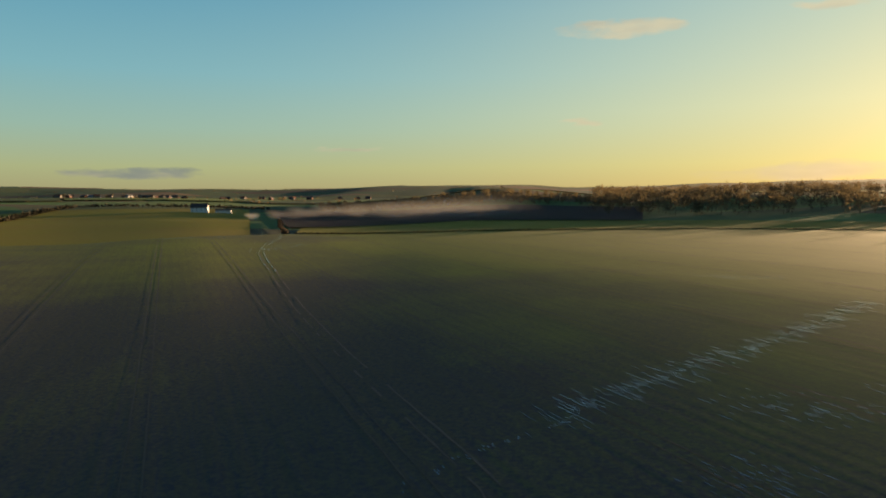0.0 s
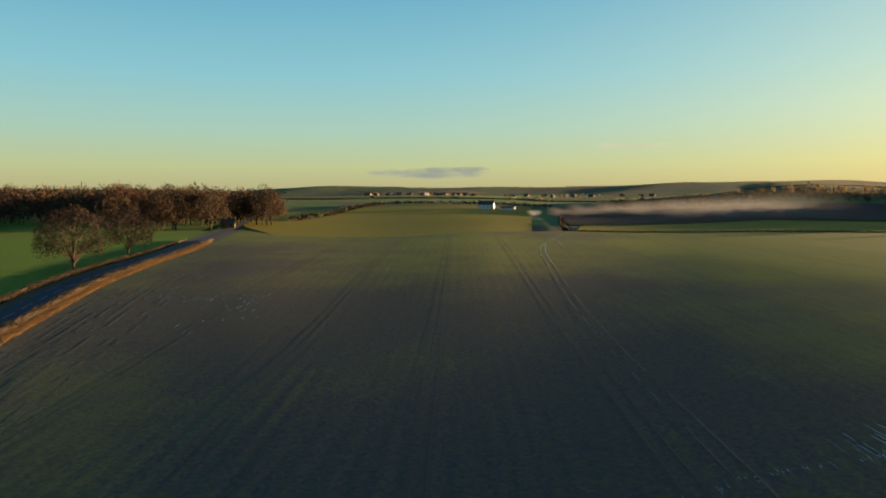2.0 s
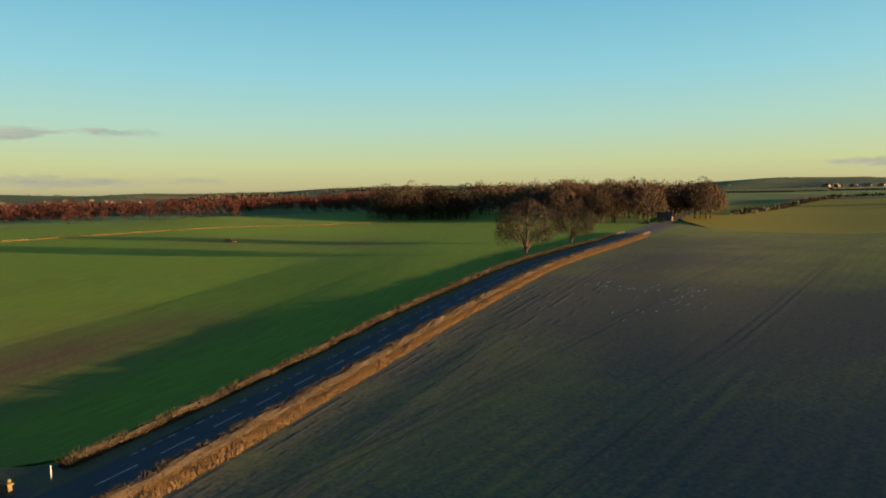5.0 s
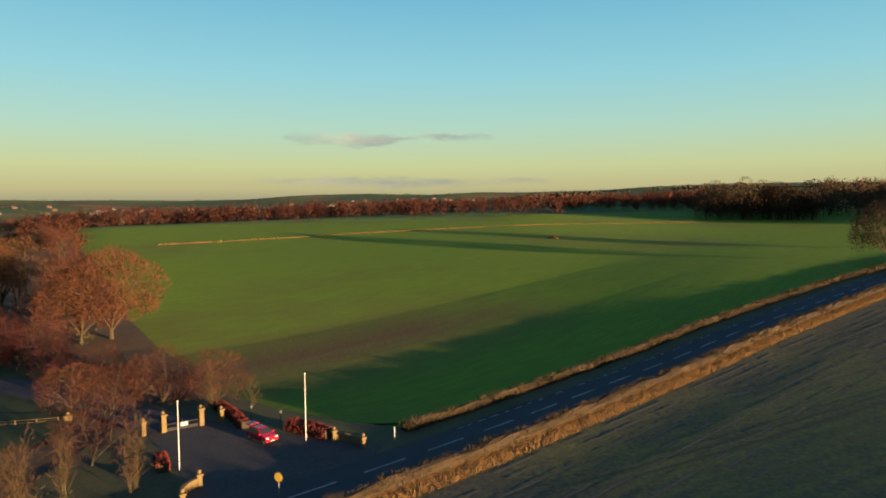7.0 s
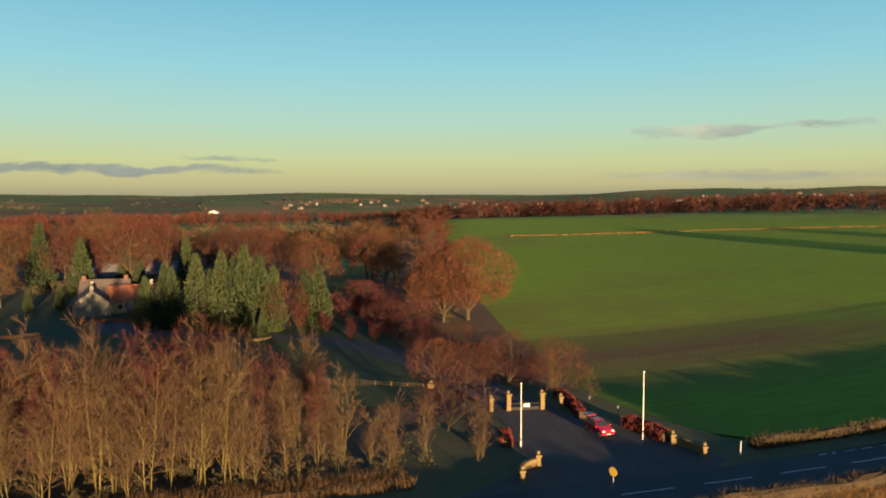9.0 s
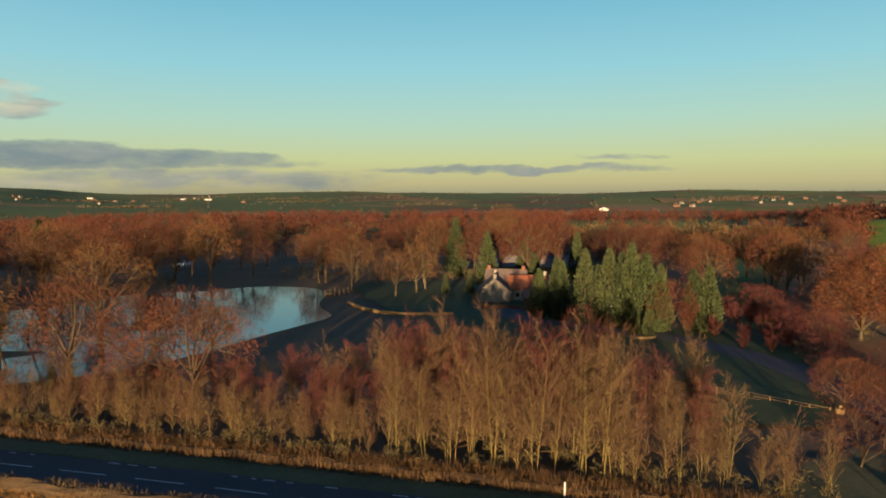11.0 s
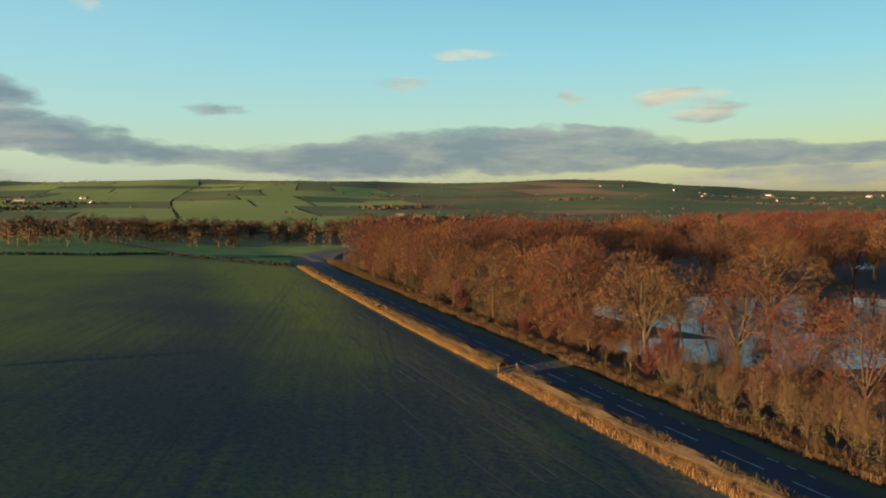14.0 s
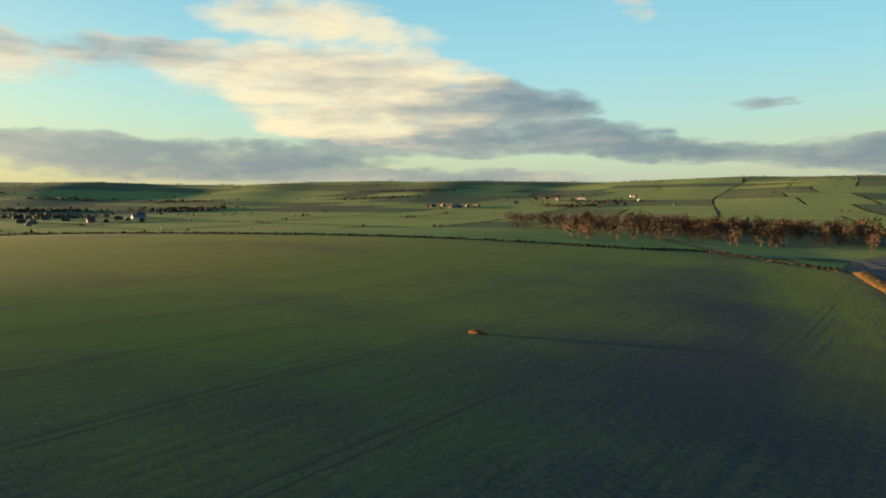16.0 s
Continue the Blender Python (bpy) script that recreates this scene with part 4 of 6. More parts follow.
plant(brown_trees, [(-99.3, -187, 0.85), (-112, -235, 0.85), (-102.2, -166.5, 0.7), (-111, -169, 0.74), (-113, -195.6, 0.7), (-112, -253, 0.66), (-163, -234, 0.82), (-250, -294, 1.25)])
copse = [polar(RT.uniform(38.3, 50), RT.uniform(452, 560)) for _ in range(46)] + [polar(RT.uniform(57.3, 65), RT.uniform(488, 520)) for _ in range(14)]
plant(copse_trees, [(x, y, RT.uniform(0.9, 1.25)) for x, y in copse if not (abs(x + 319) < 14 and abs(y - 356) < 14)])
plant(whips_gold, [(-69, -25.2, 0.72), (-66.5, -30.5, 0.62), (2, -111, 0.55), (6, -116, 0.45), (-11, -112, 0.5), (-98, -25, 0.6), (-94.5, -24, 0.55), (-96, -19, 0.45)])
plant(cypress, [(-113, -114, 0.8), (-112, -111, 0.78), (-115, -107, 1.03), (-116, -104, 0.85), (-116, -101, 1.0), (-116.5, -98, 0.98), (-116, -95, 1.03), (-117, -92, 1.05), (-119, -90, 0.8),
                (-126, -87, 0.8), (-127, -84, 0.87), (-111, -90, 0.38), (-112, -87.5, 0.37), (-131, -161, 1.05), (-154, -170, 0.95), (-168, -160, 0.95), (-146, -197, 1.2), (-110.5, -117, 0.75),
                (-11, -110, 0.28), (-140, -150, 0.7), (-122, -158, 0.4), (-117, -163, 0.35), (-28, -300, 1.3)])


def blades_mesh(name, P, D, W, mat, extra=None, face=None):
    """One mesh of many triangular blades: foot, way and width of each."""
    n = len(P)
    S = np.cross(D, rng.normal(size=(n, 3)) if face is None else face)
    S *= (W / 2 / np.maximum(np.linalg.norm(S, axis=1), 1e-6))[:, None]
    v = np.stack([P - S, P + S, P + D], 1).reshape(-1, 3)
    if extra is not None:
        v = np.concatenate([v, extra])
    m = len(v) // 3
    me = bpy.data.meshes.new(name)
    me.vertices.add(len(v))
    me.vertices.foreach_set("co", v.ravel())
    me.loops.add(m * 3)
    me.loops.foreach_set("vertex_index", np.arange(m * 3, dtype=np.int32))
    me.polygons.add(m)
    me.polygons.foreach_set("loop_start", np.arange(m, dtype=np.int32) * 3)
    me.materials.append(mat)
    me.update(calc_edges=True)
    return new(name, me)


def units(n):
    v = rng.normal(size=(n, 3))
    return v / np.linalg.norm(v, axis=1)[:, None]


def far_wood(name, spots, height, mat, label, seed, blades=90, fine=1.0):
    """A distant wood: trunks and clouds of twigs, past counting."""
    s = np.array(spots, float)
    z = land_z(s[:, 0], s[:, 1])
    t = len(s)
    h = height * rng.uniform(0.7, 1.15, t)
    w = h * rng.uniform(0.26, 0.42, t)
    k = 1 + np.hypot(s[:, 0], s[:, 1]) / 1500
    i = np.repeat(np.arange(t), int(blades * 0.85))
    n = len(i)
    d = units(n)
    d[:, 2] = np.where(rng.random(n) < 0.68, np.abs(d[:, 2]), -np.abs(d[:, 2]))
    # each crown is a dome of four lumps
    j = i * 4 + rng.integers(0, 4, n)
    lump = rng.uniform(-0.5, 0.5, (t * 4, 3)) * np.array([1.0, 1.0, 0.35])
    q = (1 - 0.3 * rng.random(n) ** 1.5)[:, None]
    P = (lump[j] + d * 0.68 * q) * np.stack([w, w, h * 0.54], 1)[i] + np.stack([s[:, 0], s[:, 1], z + h * 0.5], 1)[i]
    P[:, 2] = np.maximum(P[:, 2], z[i] + 0.2)
    D = d * 0.5 + units(n) * 0.8 + np.array([0, 0, 0.25])
    D *= (fine * rng.uniform(0.9, 2.0, n) * k[i] / np.linalg.norm(D, axis=1))[:, None]
    W = fine * rng.uniform(0.2, 0.5, n) * k[i]
    face = np.where((rng.random(n) < 0.7)[:, None], d, units(n))
    trunk = np.stack([np.stack([s[:, 0] - 0.014 * h, s[:, 1], z - 0.3], 1), np.stack([s[:, 0] + 0.014 * h, s[:, 1], z - 0.3], 1), np.stack([s[:, 0], s[:, 1], z + h * 0.75], 1)], 1).reshape(-1, 3)
    return tagged(blades_mesh(name, P, D, W, mat, trunk, face), label, "woodland", kind="stuff")


def ring_spots(n, az0, az1, r0, r1):
    return [polar(RT.uniform(az0, az1), RT.uniform(r0, r1)) for _ in range(n)]


far_wood("far_wood", ring_spots(620, 76, 117, 475, 740), 14, mat_twig_rust, "distant brown winter woodland beyond the wheat", 1, 100)
far_wood("far_wood", ring_spots(280, 65, 77, 615, 800), 13, mat_twig_rust, "distant brown winter woodland beyond the wheat", 2, 110)
# the two sunward woods wear the twigs paled for haze
far_wood("far_wood", ring_spots(1250, -60, -10, 700, 1330), 18, mat_hazed_twigs, "hillside wood paled as if hazy against the low sun", 3, 70, 1.5)
far_wood("far_wood", ring_spots(300, -12, 12, 870, 1010), 10, mat_hazed_twigs, "low wood behind the ploughed field", 15, 70, 1.3)
far_wood("far_wood", ring_spots(240, 57.3, 65.5, 490, 620), 19, mat_twig_brown, "dark copse at the end of the wheat field", 6, 120)
far_wood("far_wood", ring_spots(520, 134, 203, 300, 520), 18, mat_twig_rust, "dense leafless woodland behind the lake", 4, 130)
far_wood("far_wood", ring_spots(90, 120, 134, 300, 440), 15, mat_twig_brown, "leafless woodland behind the cypresses", 13, 130)
far_wood("far_wood", ring_spots(90, 112.5, 123, 330, 480), 8, mat_twig_rust, "low leafless wood along the wheat's edge", 10, 110)
far_wood("far_wood", ring_spots(640, 117, 178, 640, 950), 15, mat_twig_rust, "dense leafless woodland behind the lake", 8, 80)
far_wood("far_wood", ring_spots(330, 40, 57, 520, 720), 25, mat_twig_brown, "copse of tall bare trees beside the road", 5, 170, 1.25)
far_wood("far_wood", ring_spots(230, 194, 229, 390, 560), 12, mat_twig_brown, "wood in the valley beyond the field corner", 7, 140)
far_wood("far_wood", ring_spots(170, 200, 233, 430, 640), 14, mat_twig_dark, "dark wood in the valley beyond the field corner", 14, 130)


far_wood("undergrowth", [(x + RT.uniform(-1, 1), y + RT.uniform(-1, 1)) for x, y in BRUSH + BRUSH], 1.9, mat_hedge, "low brown brush under the young trees", 11, 44, 0.26)
far_wood("undergrowth", [(x + RT.uniform(-3, 3), y + RT.uniform(-3, 3)) for x, y in UNDER for _ in range(3)], 3.6, mat_hedge, "brown brush on the wood's floor", 12, 34, 0.5)


# verges: dry grass and hedge
def verge_growth(name, s0, s1, o0, o1, count, h, w, mat, label, category, lean=0.35, clump=False):
    s, o = rng.uniform(s0, s1, count), rng.uniform(min(o0, o1), max(o0, o1), count)
    x, y = road_at(s, o)
    x, y = x + rng.uniform(-.15, .15, count), y + rng.uniform(-.15, .15, count)
    if clump:
        k = 0.85 + 0.16 * np.sin(s * 0.7) * np.sin(s * 0.23 + 1) + 0.08 * np.sin(s * 2.1)
        k = np.maximum(k, 0.3) * (1 - 0.35 * np.abs((o - o0) / (o1 - o0) * 2 - 1) ** 2)
    else:
        k = 0.88 + 0.16 * np.sin(s * 1.3 + o) * np.sin(s * 0.31)
    far = 1 + np.maximum(0, np.hypot(x, y) - 80) / 160
    up = h * rng.uniform(0.5, 1.1, count) * k
    D = np.stack([rng.uniform(-lean, lean, count) * up, rng.uniform(-lean, lean, count) * up, up], 1)
    z = land_z(x, y) + lift(x, y) - 0.05
    if clump:
        z = z + rng.random(count) ** 0.7 * h * 0.8 * k
        D = D * 0.35 + units(count) * 0.4
    W = w * far * rng.uniform(0.6, 1.4, count)
    return tagged(blades_mesh(name, np.stack([x, y, z], 1), D, W, mat), label, category, kind="stuff")


S0, S1 = S_NEAR0 - 40, S_BEND + 10
for a, b_, n, o_ in ((S0, S_GAP - 2, 26000, 8.5), (S_GAP + 2, S1, 14000, 7.8)):
    verge_growth("dry_grass", a, b_, 5.5, o_, int(n * 2.2), 1.0, 0.034, mat_drygrass, "tall pale dry grass along the field edge", "grass")
    verge_growth("hedge", a, b_, 3.7, 5.7, int(n * 2.2), 1.5, 0.07, mat_hedge, "low scrubby brown hedge beside the road", "hedge", clump=True)
verge_growth("russet_grass", S0, S_GATE0 - 3, -6.2, -8.3, 28000, 1.45, 0.09, mat_hedge, "scrubby brown growth on the far bank", "grass", clump=True)
verge_growth("russet_grass", S0, S_GATE0 - 3, -6.3, -8.1, 22000, 1.15, 0.07, mat_redgrass, "russet dry grass on the far verge", "grass")
verge_growth("russet_grass", S_GATE1 + 4, S1 + 20, -6.2, -10.8, 44000, 1.45, 0.065, mat_redgrass, "russet dry grass before the trees", "grass")

# ---- made things: the gateway ----
mat_red = plain("red_car_paint", (0.24, 0.006, 0.020), 0.25, 0.0, 0.6)
mat_glass = plain("dark_window_glass", (0.015, 0.018, 0.02), 0.08, 0.0, 0.5)
mat_rubber = plain("tyre_rubber", (0.018, 0.018, 0.018), 0.85)
mat_alloy = plain("wheel_alloy", (0.35, 0.35, 0.36), 0.35, 0.8)
mat_lamp = plain("lamp_lens", (0.55, 0.5, 0.42), 0.15)
mat_black = plain("black_iron", (0.02, 0.02, 0.021), 0.85, 0.0, 0.1)
mat_timber = speckled("weathered_timber", (0.06, 0.042, 0.022), (0.12, 0.088, 0.046), 6.0)
mat_slate = speckled("dark_slate", (0.03, 0.026, 0.024), (0.07, 0.055, 0.048), 2.5)
mat_tile = speckled("orange_roof_tile", (0.075, 0.026, 0.014), (0.14, 0.052, 0.026), 3.0)
mat_render = speckled("white_wall_render", (0.085, 0.08, 0.07), (0.14, 0.13, 0.112), 1.5)
mat_palesheet = speckled("pale_sheet_roof", (0.07, 0.07, 0.07), (0.12, 0.118, 0.112), 0.8, 0.5)
mat_brick = speckled("brick_wall", (0.050, 0.024, 0.016), (0.095, 0.046, 0.030), 4.0)
mat_yellow = plain("faded_yellow_paint", (0.36, 0.24, 0.03), 0.6)
mat_limewash = plain("white_limewash", (0.55, 0.54, 0.51), 0.8)
mat_paleshed = plain("pale_shed_cladding", (0.26, 0.25, 0.23), 0.8)
mat_chip = plain("white_plaque", (0.3, 0.3, 0.29), 0.6)


def bm_box(bm, lo, hi, bevel=0.0):
    r = bmesh.ops.create_cube(bm, size=1.0)
    c = [(a + b) / 2 for a, b in zip(lo, hi)]
    s = [b - a for a, b in zip(lo, hi)]
    for v in r["verts"]:
        v.co = Vector((v.co.x * s[0] + c[0], v.co.y * s[1] + c[1], v.co.z * s[2] + c[2]))
    if bevel:
        bmesh.ops.bevel(bm, geom=list({e for v in r["verts"] for e in v.link_edges}), offset=bevel, segments=2, affect="EDGES")
    return bm


def box(lo, hi, bevel=0.0):
    return bm_box(bmesh.new(), lo, hi, bevel)


def bm_rod(bm, a, b, r0, r1=None, sides=8):
    a, b = Vector(a), Vector(b)
    m = Matrix.Translation((a + b) / 2) @ (b - a).to_track_quat("Z", "Y").to_matrix().to_4x4()
    bmesh.ops.create_cone(bm, cap_ends=True, segments=sides, radius1=r0, radius2=r0 if r1 is None else r1, depth=(b - a).length, matrix=m)
    return bm


def rod(a, b, r0, r1=None, sides=8):
    return bm_rod(bmesh.new(), a, b, r0, r1, sides)


def ball(c, r):
    bm = bmesh.new()
    bmesh.ops.create_uvsphere(bm, u_segments=10, v_segments=7, radius=r, matrix=Matrix.Translation(c))
    return bm


def thing(name, label, category, x, y, turn=0.0, group="", z=None):
    top = new(name)
    top.matrix_basis = pose(x, y, ground_at(x, y) if z is None else z, 0, 0, turn)
    return tagged(top, label, category, group)


def ground_at(x, y):
    return float(land_z(x, y) + lift(x, y))


def prism(profile, y0, y1, inset=0.0, mid=None):
    """A closed side profile of (x, z) drawn out along y."""
    bm = bmesh.new()
    a = [bm.verts.new((x, y0, z)) for x, z in profile]
    b = [bm.verts.new((x, y1, z)) for x, z in profile]
    n = len(profile)
    bm.faces.new(a[::-1])
    bm.faces.new(b)
    for i in range(n):
        bm.faces.new((a[i], a[(i + 1) % n], b[(i + 1) % n], b[i]))
    bmesh.ops.recalc_face_normals(bm, faces=bm.faces[:])
    return bm


def make_car(x, y, turn):
    car = thing("hatchback_car", "red hatchback parked on the forecourt with its tailgate raised", "car", x, y, turn, z=0.24)
    low = [(-2.0, 0.30), (-2.05, 0.75), (-1.85, 0.95), (0.75, 0.98), (1.85, 0.82), (2.1, 0.62), (2.08, 0.30), (1.75, 0.22), (-1.7, 0.22)]
    bm = prism(low, -0.88, 0.88)
    bmesh.ops.bevel(bm, geom=bm.edges[:], offset=0.09, segments=2, affect="EDGES")
    body = part("body", bm, mat_red, car)
    bm = bmesh.new()
    ring = [(-1.75, 0.93, 0.80), (-1.45, 1.48, 0.62), (-0.2, 1.54, 0.64), (0.25, 1.46, 0.62), (1.05, 0.95, 0.80)]
    L = [bm.verts.new((px, -w_, pz)) for px, pz, w_ in ring]
    R_ = [bm.verts.new((px, w_, pz)) for px, pz, w_ in ring]
    for i in range(4):
        bm.faces.new((L[i], L[i + 1], R_[i + 1], R_[i]))
    bm.faces.new(L[::-1])
    bm.faces.new(R_)
    bmesh.ops.recalc_face_normals(bm, faces=bm.faces[:])
    bmesh.ops.bevel(bm, geom=bm.edges[:], offset=0.06, segments=2, affect="EDGES")
    part("cabin", bm, mat_red, car)
    bm = bmesh.new()
    q = [bm.verts.new(p) for p in ((0.33, -0.54, 1.44), (0.33, 0.54, 1.44), (1.03, 0.68, 1.0), (1.03, -0.68, 1.0))]
    bm.faces.new(q)
    bmesh.ops.translate(bm, verts=bm.verts[:], vec=(0.035, 0, 0.03))
    part("windscreen", bm, mat_glass, car, "dark windscreen")
    for s in (-1, 1):
        bm = bmesh.new()
        bm.faces.new([bm.verts.new(p) for p in ((-1.35, s * 0.665, 1.42), (0.15, s * 0.665, 1.42), (0.8, s * 0.80, 1.02), (-1.5, s * 0.80, 1.02))])
        bmesh.ops.translate(bm, verts=bm.verts[:], vec=(0, s * 0.025, 0))
        part("side_window", bm, mat_glass, car, "dark side window")
        part("mirror", box((0.75, s * 0.85 - 0.02 * s, 0.98), (0.92, s * 1.05, 1.12)) if s > 0 else box((0.75, -1.05, 0.98), (0.92, -0.83, 1.12)), mat_red, car)
        part("headlight", box((1.82, s * 0.62 - 0.18, 0.66), (2.09, s * 0.62 + 0.18, 0.80), 0.03), mat_lamp, car, "clear headlight")
        for wx in (-1.28, 1.3):
            tyre = part("wheel", rod((wx, s * 0.70, 0.31), (wx, s * 0.91, 0.31), 0.32, sides=16), mat_rubber, car)
            part("rim", rod((wx, s * 0.90, 0.31), (wx, s * 0.925, 0.31), 0.2, sides=10), mat_alloy, tyre, "silver wheel rim")
    part("grille", box((2.05, -0.42, 0.42), (2.125, 0.42, 0.58), 0.02), mat_black, car, "black grille")
    part("number_plate", box((2.10, -0.26, 0.34), (2.135, 0.26, 0.45)), mat_chip, car, "pale number plate")
    gate = part("tailgate", box((-2.55, -0.66, 1.56), (-1.5, 0.66, 1.64), 0.03), mat_red, car, "raised red tailgate")
    part("rear_window", box((-2.3, -0.5, 1.645), (-1.75, 0.5, 1.655)), mat_glass, gate, "dark rear window")


make_car(-82.0, -15.2, 44)


def flag_pole(x, y, h):
    p = thing("flag_pole", "tall white painted flagpole without a flag", "flagpole", x, y, group="flagpoles")
    part("pole", rod((0, 0, 0), (0, 0, h), 0.05, 0.03, 10), mat_white, p)
    part("base_plate", box((-0.22, -0.22, -0.02), (0.22, 0.22, 0.1), 0.02), mat_white, p)
    part("finial", ball((0, 0, h + 0.05), 0.09), mat_white, p)
    part("cleat", box((0.05, -0.03, 1.2), (0.14, 0.03, 1.4)), mat_black, p)


flag_pole(-81.3, -10.0, 8.2)
flag_pole(-73.4, -22.2, 7.6)


def gate_pillar(x, y, h, w=0.62, turn=44, label="square sandstone gate pillar with a moulded cap"):
    p = thing("gate_pillar", label, "pillar", x, y, turn, "gate pillars")
    part("plinth", box((-w / 2 - 0.07, -w / 2 - 0.07, -0.1), (w / 2 + 0.07, w / 2 + 0.07, 0.35), 0.02), mat_stone, p)
    part("shaft", box((-w / 2, -w / 2, 0.35), (w / 2, w / 2, h - 0.3), 0.02), mat_stone, p)
    part("cap", box((-w / 2 - 0.1, -w / 2 - 0.1, h - 0.3), (w / 2 + 0.1, w / 2 + 0.1, h - 0.08), 0.03), mat_stone, p)
    part("finial", ball((0, 0, h + 0.12), 0.22), mat_stone, p)
    return p


gate_pillar(-88.3, -23.9, 3.0)
gate_pillar(-86.0, -27.8, 3.0)
gate_pillar(-89.2, -21.6, 2.5, 0.5)
gate_pillar(-84.9, -29.8, 2.5, 0.5)
for (x0, y0), (x1, y1) in (((-80.9, -6.7), (-78.3, -3.2)), ((-68.7, -18.9), (-64.4, -19.3))):
    gate_pillar(x0, y0, 1.55, 0.45, 30, "low sandstone pillar with a ball finial")
    gate_pillar(x1, y1, 1.35, 0.42, 30, "low sandstone pillar with a ball finial")
    wall = thing("wing_wall", "low curved sandstone wing wall beside the entrance", "wall", (x0 + x1) / 2, (y0 + y1) / 2)
    n = 14
    dx, dy = (x1 - x0) / 2, (y1 - y0) / 2
    L_ = math.hypot(dx, dy)
    # the wall bows back from the road
    nx, ny = (-dy / L_, dx / L_)
    if nx * -0.8 + ny * -0.6 < 0:
        nx, ny = -nx, -ny
    for nm, h0, h1, th in (("wall_body", -0.2, 0.95, 0.30), ("coping", 0.95, 1.07, 0.42)):
        bm = bmesh.new()
        rows = []
        for i in range(n + 1):
            t = i / n * 2 - 1
            b_ = 0.9 * (1 - t * t)
            px, py = dx * t + nx * b_, dy * t + ny * b_
            sag = 0.35 * (1 - abs(t))
            rows.append([bm.verts.new((px + nx * o * th / 2, py + ny * o * th / 2, hh - (sag * 0.6 if hh > 0 else 0))) for o, hh in ((-1, h0), (1, h0), (1, h1), (-1, h1))])
        for a_, b_ in zip(rows, rows[1:]):
            for k in range(4):
                bm.faces.new((a_[k], a_[(k + 1) % 4], b_[(k + 1) % 4], b_[k]))
        bm.faces.new(rows[0]), bm.faces.new(rows[-1][::-1])
        bmesh.ops.recalc_face_normals(bm, faces=bm.faces[:])
        part(nm, bm, mat_stone, wall)


def iron_gate():
    g = thing("iron_gate", "black iron drive gate standing closed between pillars", "gate", -87.15, -25.85, math.degrees(math.atan2(3.9, -2.3)))
    part("gate_frame", bm_box(bm_box(box((-1.95, -0.03, 0.15), (1.95, 0.03, 0.23)), (-1.95, -0.03, 1.5), (1.95, 0.03, 1.58)), (-0.04, -0.03, 0.2), (0.04, 0.03, 1.9)), mat_black, g)
    for i in range(25):
        xx = -1.9 + i * 3.8 / 24
        part("bar", rod((xx, 0, 0.2), (xx, 0, 1.75 - 0.25 * abs(xx) / 1.9), 0.014, sides=5), mat_black, g)
    for sx in (-1, 1):
        part("panel", box((0.05, -0.02, 0.22), (1.9, 0.02, 1.05)) if sx > 0 else box((-1.9, -0.02, 0.22), (-0.05, 0.02, 1.05)), mat_black, g, "solid lower gate panel")
    part("notice", box((-0.2, -0.06, 1.05), (0.65, -0.035, 1.5)), mat_chip, g, "white notice board on the gate")


iron_gate()


def clipped_hedge(pts, h, w, count, label):
    """A clipped beech hedge along a line: leaves over a solid heart."""
    p = np.array(pts, float)
    top = thing("beech_hedge", label, "hedge", *p.mean(0))
    c = p.mean(0)
    seg = np.linalg.norm(np.diff(p, axis=0), axis=1)
    t = np.concatenate([[0], np.cumsum(seg)])
    s = rng.uniform(0, t[-1], count)
    x, y = np.interp(s, t, p[:, 0]) - c[0], np.interp(s, t, p[:, 1]) - c[1]
    d = (p[-1] - p[0]) / np.linalg.norm(p[-1] - p[0])
    a = rng.uniform(-0.25 * math.pi, 1.25 * math.pi, count)
    q = rng.uniform(0.8, 1.05, count)
    wob = 1 + 0.12 * np.sin(s * 1.9)
    ox = np.clip(np.cos(a) * 1.25, -1, 1) * w / 2 * q
    z = h * 0.5 + np.clip(np.sin(a) * 1.25, -1, 1) * h * 0.5 * q * wob
    P = np.stack([x - d[1] * ox, y + d[0] * ox, np.maximum(z, 0.05)], 1)
    ob = blades_mesh("leaves", P, units(count) * 0.2, rng.uniform(0.08, 0.2, count), mat_beech)
    ob.parent = top
    bm = bmesh.new()
    for (ax, ay), (bx, by) in zip(p - c, p[1:] - c):
        m = Matrix.Translation(((ax + bx) / 2, (ay + by) / 2, h * 0.45)) @ Matrix.Rotation(math.atan2(by - ay, bx - ax), 4, "Z")
        bmesh.ops.create_cube(bm, size=1.0, matrix=m @ Matrix.Diagonal((math.hypot(bx - ax, by - ay), w * 0.8, h * 0.85, 1)))
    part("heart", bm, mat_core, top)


clipped_hedge([(-95.5, -23.5), (-91, -20.5), (-86.5, -18.2)], 1.7, 1.5, 2600, "russet clipped beech hedge beside the gate")
clipped_hedge([(-85.8, -12.6), (-83.6, -9.8), (-81.6, -7.4)], 1.7, 1.6, 2600, "russet clipped beech hedge behind the flagpole")
clipped_hedge([(-76.5, -25.2), (-72.8, -23.6)], 1.4, 1.3, 1300, "russet clipped beech hedge near the second flagpole")


